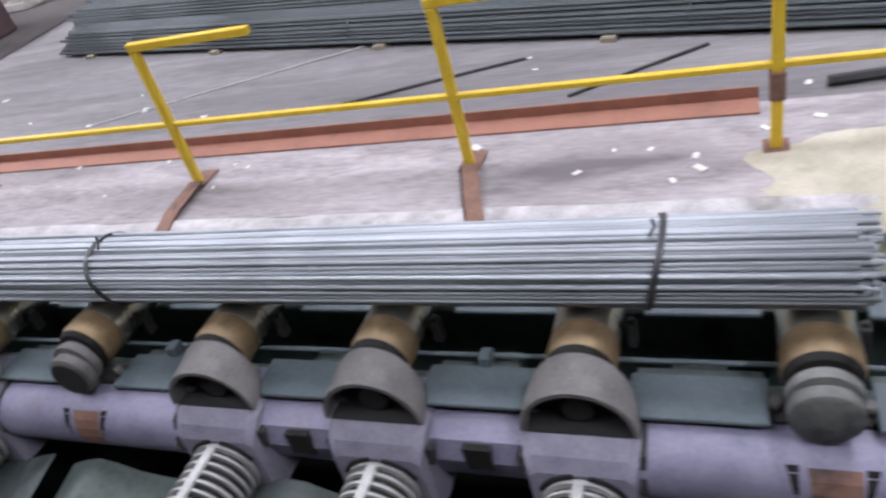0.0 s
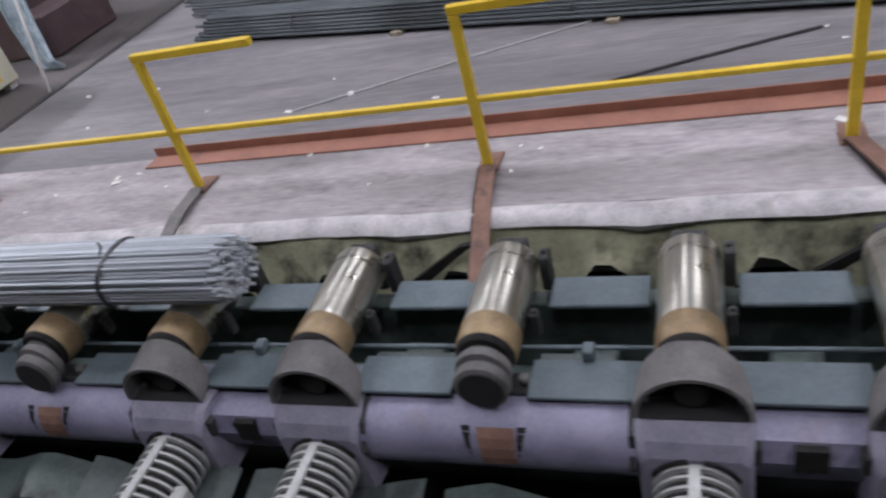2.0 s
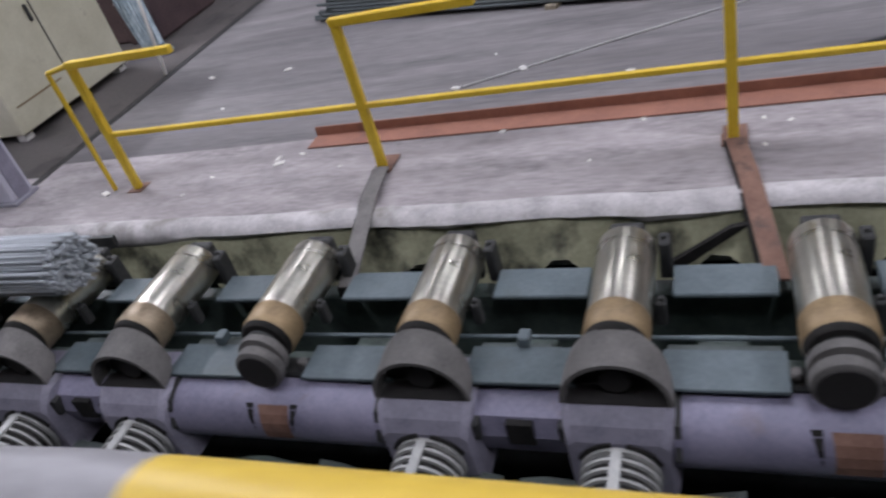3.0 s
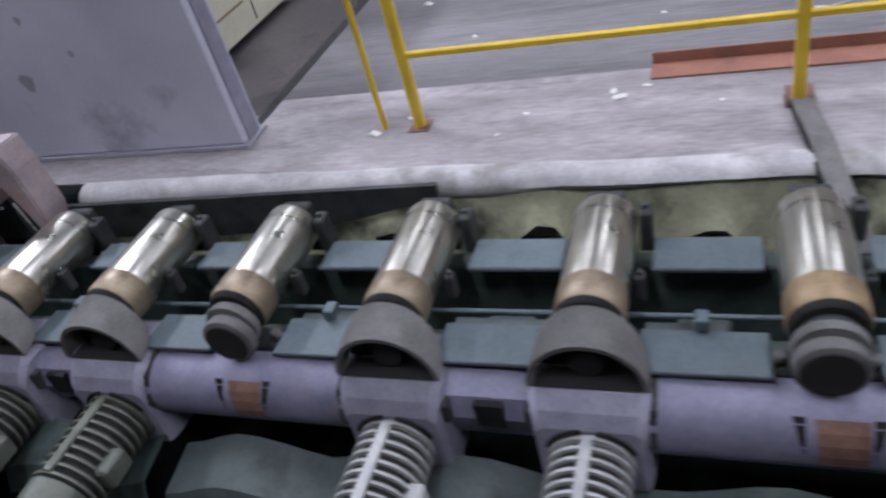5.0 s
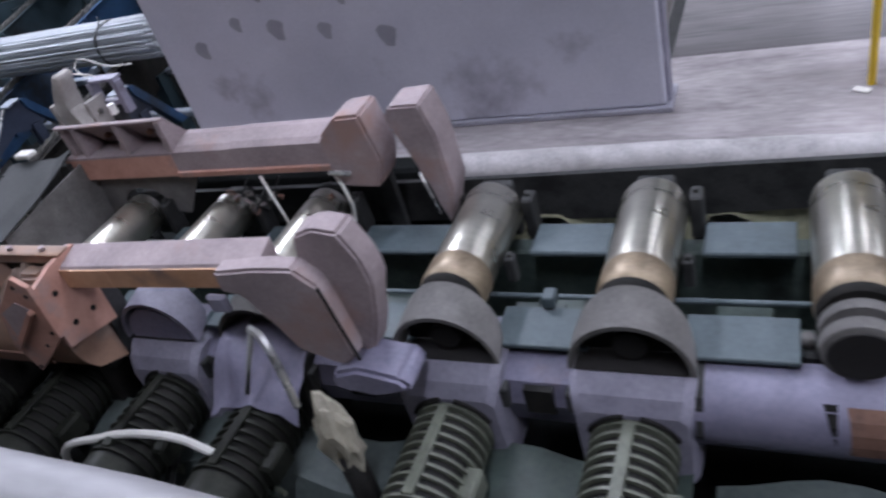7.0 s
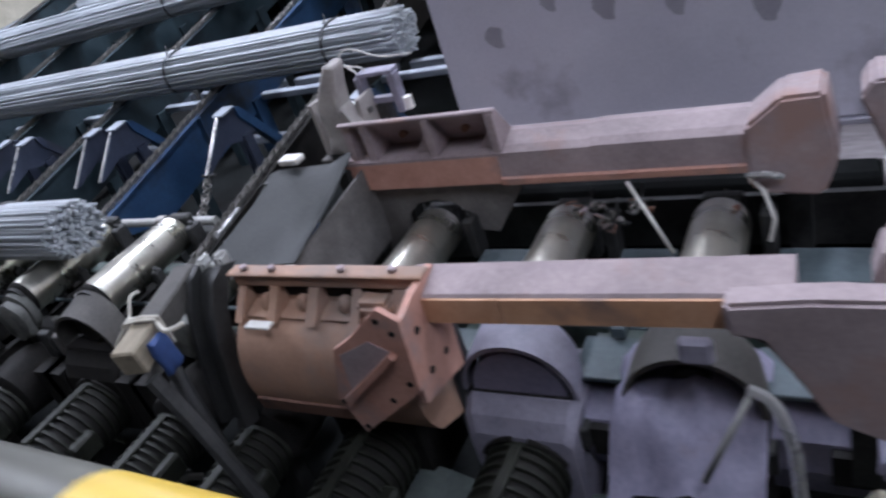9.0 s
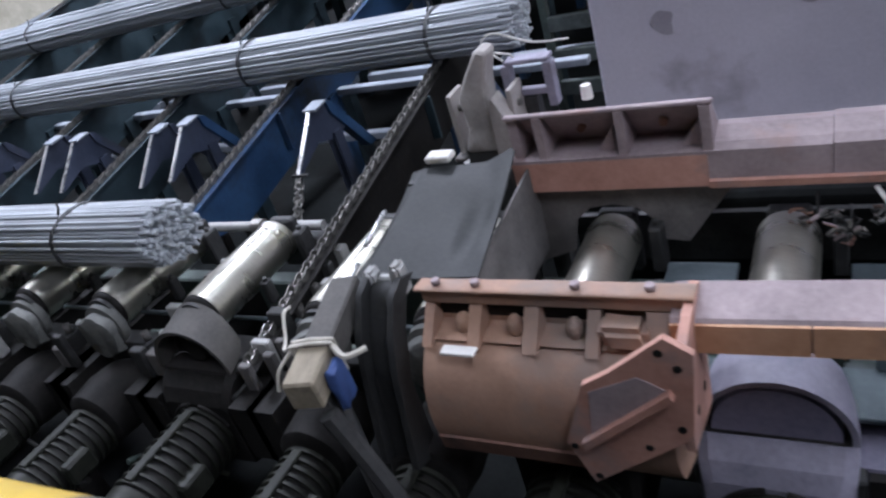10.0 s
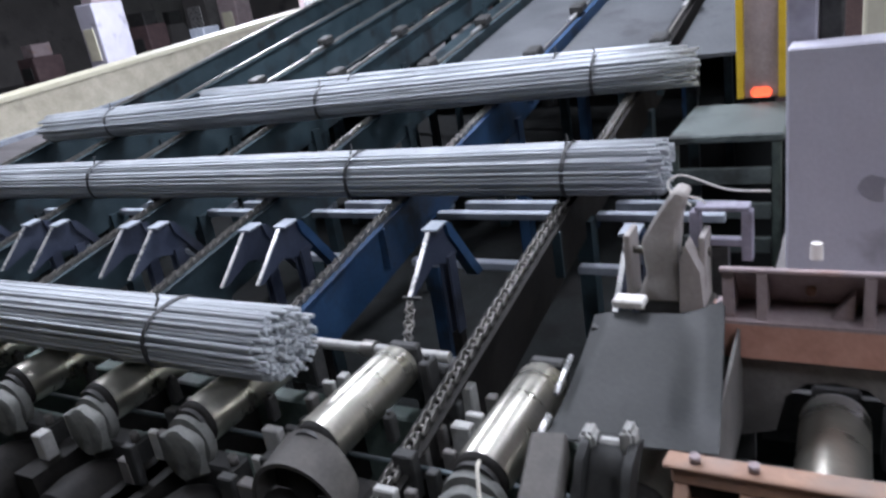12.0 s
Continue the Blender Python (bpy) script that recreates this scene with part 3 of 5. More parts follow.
# Far drives get darkened colours in place of the shade they stand in.
def roller_drive(hooded, olive=False, motor=True, shaded=False, dusty=False):
    kind = "dust-caked grey hood" if hooded else "small exposed coupling"
    t = thing("roller_drive", ("lavender dusted" if dusty else "shade-darkened" if shaded or (motor and not hooded) else "pale grey") + " gearbox with " + kind + (" and finned motor" if motor else ""), "drive unit", "roller drives")
    if hooded:
        b = B()
        n = 22
        rings = []
        # y, radius, centre height, sag of the rim
        for y, ro, zc in ((-1.596, 0.120, 0.01), (-1.598, 0.165, -0.02), (-1.607, 0.188, -0.05), (-1.65, 0.205, -0.085), (-1.70, 0.211, -0.103), (-1.75, 0.214, -0.115), (-1.75, 0.196, -0.115), (-1.64, 0.19, -0.10)):
            rings.append([b.verts.new((ro * math.cos(math.pi * k / n), y, zc + ro * math.sin(math.pi * k / n))) for k in range(n + 1)])
        for p, q in zip(rings, rings[1:]):
            for k in range(n):
                b.faces.new((p[k], q[k], q[k + 1], p[k + 1])).smooth = True
        bmesh.ops.recalc_face_normals(b, faces=b.faces)
        part("hood", b, M_GEAR if dusty else M_DIMHOOD if shaded else M_HOOD, t, "dust-caked rounded hood, open towards the motor")
        # Black back plate and floor stand in for the shade inside the hood.
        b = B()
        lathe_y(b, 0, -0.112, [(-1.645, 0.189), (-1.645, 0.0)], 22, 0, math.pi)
        part("back_plate", b, M_HOODIN, t, "black plate for the shade inside the hood")
        if dusty:
            b = B()
            lathe_y(b, 0, -0.112, [(-1.742, 0.0), (-1.742, 0.172), (-1.70, 0.174), (-1.70, 0.0)], 22, 0, math.pi)
            part("blanking_plate", b, M_LAV, t, "dusty plate closing the hood")
        part("shade_floor", box(B(), -0.194, 0.194, -1.748, -1.62, -0.1185, -0.114), M_HOODIN, t)
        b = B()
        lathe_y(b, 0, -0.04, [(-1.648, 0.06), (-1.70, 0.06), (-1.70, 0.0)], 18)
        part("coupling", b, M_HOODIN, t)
        b = B()
        zt = -0.12
        secs = [(-1.50, 0.212, zt), (-1.755, 0.212, zt), (-1.81, 0.205, zt - 0.05), (-1.84, 0.19, zt - 0.11)]
        rows = []
        for y, hw, z in secs:
            rows.append([b.verts.new(v) for v in ((-hw, y, -0.56), (-hw, y, z - 0.03), (-hw + 0.03, y, z), (hw - 0.03, y, z), (hw, y, z - 0.03), (hw, y, -0.56))])
        for p, q in zip(rows, rows[1:]):
            for k in range(5):
                b.faces.new((p[k], p[k + 1], q[k + 1], q[k])).smooth = k in (1, 3)
        b.faces.new(rows[0])
        b.faces.new(rows[-1])
        bmesh.ops.recalc_face_normals(b, faces=b.faces)
        part("gearbox", b, M_BLACK if shaded and not dusty else M_GEAR, t)
        zm = -0.395
        for a0, a1 in ((22, 82), (98, 160)):
            part("gasket", tube(B(), [(0.166 * math.cos(a), -1.846, zm + 0.166 * math.sin(a)) for a in [math.radians(q) for q in range(a0, a1, 8)]], 0.010, 6), M_BLACK, t)
        for sx in (-0.21, 0.21):
            part("bracket", box(B(), sx - 0.022, sx + 0.022, -1.80, -1.70, -0.30, -0.2, 0.008), M_IRON, t)
        finned_motor(t, M_DIMMOTOR if shaded else M_MOTORG if olive else M_MOTOR, zm, -1.848, -2.3, 0.158)
    else:
        b = B()
        lathe_y(b, 0, AX - 0.03, [(-1.6, 0.0), (-1.6, 0.112), (-1.61, 0.118), (-1.645, 0.115), (-1.65, 0.085)], 24)
        part("flange", b, M_LUMP if motor or dusty else M_HOOD, t)
        b = B()
        lathe_y(b, 0, AX - 0.055, [(-1.65, 0.095), (-1.655, 0.115), (-1.70, 0.113), (-1.71, 0.10), (-1.71, 0.0)], 24)
        if motor:
            for v in b.verts:
                k = 1 + 0.28 * noise.noise(v.co * 14) + 0.10 * noise.noise(v.co * 40)
                v.co.x *= k
                v.co.z = AX - 0.055 + (v.co.z - AX + 0.055) * k
        part("coupling", b, M_LUMP if motor or dusty else M_HOOD, t, "worn jaw coupling" if motor else "dusty round coupling")
        # Shade on the down-facing coupling front is painted on as a black disc.
        if not motor and not dusty:
            part("coupling_face", lathe_disc(AX - 0.055, -1.7112, 0.096), M_HOODIN, t, "black disc for the shade on the coupling front")
        b = B()
        box(b, -0.16, 0.16, -1.615, -1.50, -0.26, -0.125, 0.012)
        part("pedestal", b, M_IRON, t)
        for sx in (-0.14, 0.14):
            part("bolt", tube(B(), [(sx, -1.57, -0.125), (sx, -1.57, -0.08)], 0.022, 6), M_HOOD, t)
        if motor:
            b = B()
            lathe_y(b, 0, -0.33, [(-1.60, 0.0), (-1.60, 0.10), (-1.68, 0.15), (-1.80, 0.165), (-1.93, 0.15), (-1.952, 0.12), (-1.952, 0.0)], 20)
            part("gearbox", b, M_BLACK, t, "gearbox blackened for the shade it stands in")
            finned_motor(t, M_DIMMOTOR, -0.36, -1.955, -2.35, 0.13)
    return t


base_roller = conveyor_roller()
base_hooded = roller_drive(True)
base_olive = roller_drive(True, True)
base_shaded = roller_drive(True, True, True, True)
base_dusty = roller_drive(True, True, True, True, True)
base_bare = roller_drive(False, False, False)
base_dark = roller_drive(False, True, True)
base_pale = roller_drive(False, False, False, False, True)
plain_roller = conveyor_roller(M_ROLL, 0.105, True)
brown_roller = conveyor_roller(M_COLLAR)
used = set()
for i, x in enumerate(ROLLERS):
    jig = rnd.uniform(-0.004, 0.004)
    at = Matrix.Translation((x, 0, AX + jig + (0 if i < 16 else RR - 0.105))) @ Matrix.Rotation(0, 4, "Y")
    for kind in (base_roller if i < 11 else brown_roller if i < 16 else plain_roller,):
        if kind.name in used:
            copy_thing(kind, at)
        else:
            used.add(kind.name)
            kind.matrix_basis = at
    src = base_pale if i == 3 else base_bare if i in BARE else base_dusty if i == 17 else base_dark if i >= 22 or i in (19, 20) else base_shaded if i >= 16 else base_olive if i >= 14 else base_hooded
    where = Matrix.Translation((x, rnd.uniform(-0.01, 0.01), 0))
    if src.name in used:
        copy_thing(src, where)
    else:
        used.add(src.name)
        src.matrix_basis = where

# steel beds between the rollers
t_rear = thing("rear_beam", "dusty green steel beam with flat plates between the rollers", "beam")
part("web", box(B(), -14.2, 9, -1.06, -0.96, -0.75, -0.15, 0.01), M_DKGREEN, t_rear)
t_front = thing("front_beam", "dusty green steel beam with flat plates along the drives", "beam")
part("web", box(B(), -14.2, 9, -1.45, -1.30, -0.75, -0.30, 0.01), M_DKGREEN, t_front)
part("conduit", tube(B(), [(-14, -1.36, -0.135), (9, -1.36, -0.13)], 0.011, 8), M_GREEN, t_front, "thin dusty conduit")
for i, (xa, xb) in enumerate(zip(ROLLERS, ROLLERS[1:])):
    w = xa - xb
    if xb < -8:
        continue
    mid = (xa + xb) / 2
    part("flat_plate", box(B(), mid - w / 2 + 0.19, mid + w / 2 - 0.165, -1.185, -0.985, -0.075, -0.05, 0.006), M_GREEN, t_rear)
    z = -0.1 + rnd.uniform(-0.008, 0.008)
    b = B()
    box(b, mid - w / 2 + 0.16, mid + w / 2 - 0.16, -1.665, -1.455, z - 0.02, z, 0.004)
    if i % 2 == 0:
        box(b, mid - 0.03, mid + 0.02, -1.47, -1.40, z + 0.001, z + 0.055, 0.006)
    part("flat_plate", b, M_GREEN, t_front)
    if i % 4 != 1:
        part("ledge", box(B(), mid - w / 2 + 0.17, mid + w / 2 - (0.17 if i % 2 else 0.30), -1.452, -1.375, -0.165, -0.15, 0.005), M_LEDGE, t_front, "dull green ledge")
    b = B()
    box(b, mid - 0.1, mid + 0.1, -1.44, -1.28, -0.29, -0.2 + rnd.uniform(-0.03, 0.02), 0.01)
    part("gusset", b, M_DKGREEN, t_front)

# sheet covers over the line shaft beside the bare couplings
for i in sorted(BARE):
    x0, x1 = ROLLERS[i + 1] + 0.2, ROLLERS[i - 1] - 0.2
    t = thing("shaft_cover", "dusty lavender grey rounded shaft cover with a bare rust patch", "cover", "shaft covers")
    b = B()
    prof = [(-1.62, -0.46), (-1.62, -0.150), (-1.66, -0.145)] + [(-1.67 - 0.155 * math.sin(a), -0.302 + 0.155 * math.cos(a)) for a in [math.radians(q) for q in range(0, 166, 15)]]
    prism(b, prof, 0, x0, x1)
    part("shell", rounded(b), M_LAV, t)
    mid = (x0 + x1) / 2 + 0.02
    b = B()
    prev = None
    for py, pz in [(-1.67 - 0.1575 * math.sin(math.radians(q)), -0.302 + 0.1575 * math.cos(math.radians(q))) for q in (38, 54, 70, 86, 102)]:
        k = (py + 1.70) / -0.13
        row = [b.verts.new((mid - 0.09 + 0.03 * k, py, pz)), b.verts.new((mid + 0.085, py, pz))]
        if prev:
            b.faces.new((prev[0], prev[1], row[1], row[0]))
        prev = row
    bmesh.ops.recalc_face_normals(b, faces=b.faces)
    part("rust_patch", b, M_BRACKET, t, "bare red-brown patch")
    for x, d in ((mid - 0.10, -1), (mid + 0.095, 1)):
        b = B()
        q = [(-1.67 - 0.1585 * math.sin(math.radians(a)), -0.302 + 0.1585 * math.cos(math.radians(a))) for a in (36, 62, 88)]
        vs = [b.verts.new((x, *q[0])), b.verts.new((x + d * 0.040, *q[0])), b.verts.new((x + d * 0.022, *q[1])), b.verts.new((x, *q[2])), b.verts.new((x, *q[1]))]
        b.faces.new((vs[0], vs[1], vs[2], vs[4]))
        b.faces.new((vs[4], vs[2], vs[3]))
        bmesh.ops.recalc_face_normals(b, faces=b.faces)
        part("slot", b, M_BLACK, t, "dark cut beside the patch")
    for x in (x0 + 0.02, x1 - 0.02):
        b = B()
        prism(b, [(-1.61, -0.47), (-1.61, -0.14), (-1.67, -0.135), (-1.78, -0.175), (-1.838, -0.30), (-1.78, -0.42), (-1.67, -0.47)], 0, x - 0.012, x + 0.012)
        part("end_plate", b, M_IRON, t)
for i in range(0, 17):
    if i in BARE or (i + 1) in BARE:
        continue
    x0, x1 = ROLLERS[i + 1] + 0.2, ROLLERS[i] - 0.2
    t = thing("coupling_cover", "short lavender grey cover with a square opening between gearboxes", "cover", "coupling covers")
    b = B()
    prism(b, [(-1.60, -0.5), (-1.60, -0.16), (-1.67, -0.155), (-1.75, -0.20), (-1.78, -0.29), (-1.74, -0.42)], 0, x0, x1)
    part("shell", b, M_LAV, t)
    # Solid black block, coloured as the shade in an opening.
    part("recess", box(B(), (x0 + x1) / 2 - 0.05, (x0 + x1) / 2 + 0.06, -1.785, -1.66, -0.33, -0.21), M_BLACK, t, "black block for the shade in a square opening")

# rail and ground clutter below the motors
t = thing("oil_gutter", "oily dark green sheet gutter under the motors", "gutter")
for i in range(15):
    x = 6.2 - 0.95 * i
    b = B()
    prev = None
    for k in range(9):
        xx = x - 0.44 + 0.88 * k / 8
        z = -0.58 + 0.05 * math.sin(k * 0.9 + i) + rnd.uniform(-0.01, 0.01)
        row = [b.verts.new((xx, -1.82, z + 0.05)), b.verts.new((xx, -2.06, z)), b.verts.new((xx, -2.12, z - 0.12))]
        if prev:
            for q in range(2):
                b.faces.new((prev[q], prev[q + 1], row[q + 1], row[q])).smooth = True
        prev = row
    bmesh.ops.recalc_face_normals(b, faces=b.faces)
    part("sheet", b, M_LEDGE if i % 3 else M_DKGREEN, t)
part("kerb_bar", box(B(), -14, 8, -2.34, -2.20, -0.80, -0.72, 0.01), M_DKGREEN, t)

# dark skid plate leaning on the kerb
t = thing("skid_plate", "blackened steel skid plate leaning on the kerb", "steel plate")
b = B()
# Left of x -5.85 the sheet only supplies the darkness behind the guides.
prism(b, [(-7.9, -0.24), (-5.0, -0.235), (-4.3, -0.19), (-3.63, -0.03), (-3.62, 0.05), (-5.85, 0.0), (-7.9, -0.02)], 1, -0.70, -0.67)
part("plate", b, M_IRON, t)

# ---------------- steel screen ----------------
t = thing("steel_screen", "grey lavender sheet steel screen with dark oil spots", "screen")
part("sheet", box(B(), -7.86, -5.0, -0.15, 0.06, 0.03, 1.16, 0.008), M_SCREEN, t)
part("edge_strip", box(B(), -5.0, -4.985, -0.10, 0.02, 0.03, 1.15), M_GEAR, t)
part("column", box(B(), -7.88, -7.765, 0.08, 0.22, 0.0, 2.4, 0.01), M_SCREEN, t)
part("column", box(B(), -7.76, -7.67, 0.10, 0.20, 0.0, 2.4, 0.01), M_IRON, t, "dark steel post")
part("sill", box(B(), -7.9, -4.97, -0.17, 0.08, 0.001, 0.029, 0.004), M_SPOT, t)
for x, z, r in ((-7.25, 0.72, 0.035), (-7.05, 0.86, 0.03), (-6.7, 0.62, 0.04), (-6.55, 0.78, 0.03), (-6.15, 0.93, 0.022), (-7.42, 0.95, 0.03), (-6.35, 0.55, 0.05), (-5.9, 0.7, 0.02), (-7.55, 0.60, 0.045), (-7.0, 0.66, 0.05)):
    b = B()
    ring = [b.verts.new((x + r * (1 + 0.3 * math.sin(3 * a + x)) * math.cos(a), -0.1525, z + 1.4 * r * (1 + 0.2 * math.cos(2 * a + z)) * math.sin(a))) for a in [2 * math.pi * k / 14 for k in range(14)]]
    b.faces.new(ring)
    bmesh.ops.recalc_face_normals(b, faces=b.faces)
    part("oil_spot", b, M_SPOT, t, "dark oil spot")

# ---------------- bar bundles ----------------
def bar_mesh(length, r, seed, segs=14):
    g = random.Random(seed)
    b = B()
    pts, dy, dz = [], 0.0, 0.0
    for i in range(segs + 1):
        s = i / segs
        dy = 0.004 * math.sin(5 * s + seed) + g.uniform(-0.0025, 0.0025)
        dz = 0.003 * math.cos(4 * s + 2 * seed) + g.uniform(-0.0015, 0.0015)
        pts.append((-length * s, dy, dz))
    tube(b, pts, r, 6)
    me = bpy.data.meshes.new("bar")
    b.to_mesh(me)
    b.free()
    me.materials.append(M_BAR)
    return me


def rebar_bundle(label, at, length, ry, rz, r, seed, ties, turn=0.0, dip=0.0, step=0.0182, scatter=0.05, taper=False):
    g = random.Random(seed)
    t = thing("rebar_bundle", label, "steel bundle", "rebar bundles", at)
    t.rotation_euler = (0, dip, turn)
    kinds = [bar_mesh(length, r, seed * 10 + k) for k in range(5)]
    n = 0
    rows = int(2 * rz / (step * 0.866)) + 1
    for j in range(rows):
        z = -rz + 0.01 + j * step * 0.866
        if abs(z) > rz:
            continue
        half = ry * math.sqrt(max(0.0, 1 - (abs(z) / rz) ** 2.4))
        k = int(half / step)
        for i in range(-k, k + 1):
            y = (i + 0.5 * (j % 2)) * step
            if abs(y) > half:
                continue
            edge = (y / ry) ** 2 + (z / rz) ** 2
            o = new("bar", kinds[n % 5])
            o.parent = t
            o.location = (g.uniform(-scatter, scatter), y + g.uniform(-0.006, 0.006), z + g.uniform(-0.005, 0.005))
            o.rotation_euler = (g.uniform(0, 6.28), g.uniform(-0.0013, 0.0013) if edge < 0.8 else g.uniform(-0.0006, 0.0006), g.uniform(-0.0018, 0.0018))
            n += 1
    for x, lean in ties:
        b = B()
        for q in range(2):
            ring = []
            for k in range(29):
                a = 2 * math.pi * k / 28
                e = 1.035 + 0.012 * math.sin(5 * a + q)
                ring.append((-x + 0.012 * q + lean * math.sin(a) * 0.12, (ry * e) * math.copysign(abs(math.cos(a)) ** 0.84, math.cos(a)), rz * e * math.copysign(abs(math.sin(a)) ** 0.84, math.sin(a))))
            tube(b, ring, 0.0065, 6, False)
        tube(b, [(-x, -0.3 * ry, rz * 1.03), (-x + 0.02, -0.25 * ry, rz * 1.03 + 0.035), (-x + 0.01, -0.2 * ry, rz * 1.03 + 0.06)], 0.006, 6)
        part("tie_wire", b, M_WIRE, t, "twisted dark tie wire")
    return t


BZ = AX + RR + 0.143
moving = rebar_bundle("grey steel rebar bundle tied with wire, rolling on the conveyor", (3.64, -1.29, BZ), 12.0, 0.175, 0.143, 0.0102, 3, [(0.66, 0.3), (3.12, -0.5), (5.2, 0.2), (8.4, 0.3), (11.2, 0.1)])


def bed_z(y):
    return 0.22 + 0.185 * y


rebar_bundle("grey steel rebar bundle tied with wire, resting on the chain bed", (-8.53, 0.62, bed_z(0.62) + 0.152), 9.5, 0.165, 0.145, 0.0104, 5, [(0.52, 0.1), (2.0, 0.2), (4.6, 0.2), (7.5, 0.1)])
rebar_bundle("grey steel rebar bundle tied with wire, higher up the chain bed", (-8.72, 2.2, bed_z(2.2) + 0.150), 6.8, 0.165, 0.14, 0.0104, 8, [(0.62, 0.1), (3.1, 0.2), (5.8, 0.1)], math.radians(2.2), -0.0071, scatter=0.12)
rebar_bundle("dull grey rebar bundle lying behind another on the chain bed", (-8.95, 2.75, bed_z(2.75) + 0.085), 5.0, 0.10, 0.075, 0.0095, 11, [(0.9, 0.1), (3.0, 0.2)])

# ---------------- chain bed ----------------
SLOPE = math.atan(0.185)


def sloped(bm, x0, x1, y0, y1, dz0, dz1):
    """A bar along y that follows the slope of the bed, from dz0 to dz1 off its top line."""
    return prism(bm, [(y0, bed_z(y0) + dz0), (y1, bed_z(y1) + dz0), (y1, bed_z(y1) + dz1), (y0, bed_z(y0) + dz1)], 0, x0, x1)


BEAMS = [-9.08, -10.22, -11.33, -12.44, -13.55, -14.66, -15.77]
for i, x in enumerate(BEAMS):
    t = thing("chain_beam", "blue painted chain beam rising across the bar bed" if i == 1 else "dark teal chain beam rising across the bar bed", "chain beam", "chain beams")
    y0 = -1.72 if i == 0 else -0.82
    m = M_BLUE if i == 1 else M_TEAL
    b = B()
    sloped(b, x - 0.055, x + 0.055, y0, 11.5, -0.034, -0.022)
    # First beam gets near-black instead of teal.
    part("top_flange", b, M_BLACK if i == 0 else m, t)
    b = B()
    prism(b, [(y0 + 0.02, bed_z(y0) - 0.034), (11.5, bed_z(11.5) - 0.036), (11.5, bed_z(11.5) - 0.36), (y0 + 0.5, bed_z(y0) - 0.30), (y0 + 0.15, bed_z(y0) - 0.22)], 0, x - 0.02, x + 0.02)
    part("web", b, M_BLACK if i == 0 else m, t)
    for yy in ([0.9, 2.6, 4.5, 7.0, 10] if i else [0.9, 2.6, 4.5, 7.0, 10]):
        part("leg", box(B(), x - 0.05, x + 0.05, yy - 0.06, yy + 0.06, -1.3, bed_z(yy) - 0.3), m, t)
    for yy in (0.25, 1.45, 2.9):
        b = B()
        sloped(b, x + 0.0205, x + 0.07, yy, yy + 0.02, -0.30, -0.034)
        part("rib", b, m, t)

# chain links
pitch = 0.05


def link_mesh(wide):
    b = B()
    w = 0.022 if wide else 0.013
    for s in (-1, 1):
        prism(b, [(-0.024, 0.008), (-0.014, 0.016), (0.014, 0.016), (0.024, 0.008), (0.024, -0.008), (0.014, -0.015), (-0.014, -0.015), (-0.024, -0.008)], 0, s * w - 0.003, s * w + 0.003)
    tube(b, [(-w - 0.004, 0.018, 0), (w + 0.004, 0.018, 0)], 0.0075, 6)
    tube(b, [(-w - 0.004, -0.018, 0), (w + 0.004, -0.018, 0)], 0.0075, 6)
    me = bpy.data.meshes.new("chain_link")
    b.to_mesh(me)
    b.free()
    me.materials.append(M_CHAIN)
    return me


LW, LN = link_mesh(True), link_mesh(False)
for i, x in enumerate(BEAMS):
    t = thing("drag_chain", "oiled steel drag chain lying along its beam", "chain", "drag chains", (x, 0, 0))
    y = -1.7 if i == 0 else -0.80
    end = 3.4 if i < 2 else 2.2
    n = 0
    step = pitch if i < 2 else pitch * 1.0
    while y < end:
        o = new("chain_link", LW if n % 2 else LN)
        o.parent = t
        o.location = (0, y, bed_z(y) - 0.006)
        o.rotation_euler = (SLOPE, 0, 0)
        y += 0.0385 * (step / pitch)
        n += 1
    b = B()
    sloped(b, -0.012, 0.012, end, 11.4, -0.02, 0.008)
    part("far_chain", b, M_CHAIN, t)
t = thing("hanging_chain", "short dark chain draped from a bar guide", "chain", at=(-9.635, -0.345, 0.085))
part("toggle", box(B(), -0.055, 0.055, -0.012, 0.012, -0.012, 0.0), M_IRON, t)
for k in range(14):
    o = new("chain_link", LW if k % 2 else LN)
    u = k / 13
    o.parent = t
    o.location, o.rotation_euler = (0.20 * u, -0.03 - 0.46 * u, -0.03 - 0.10 * math.sin(u * 2.6)), (0.2, 0.6 * (k % 3), 0.4)

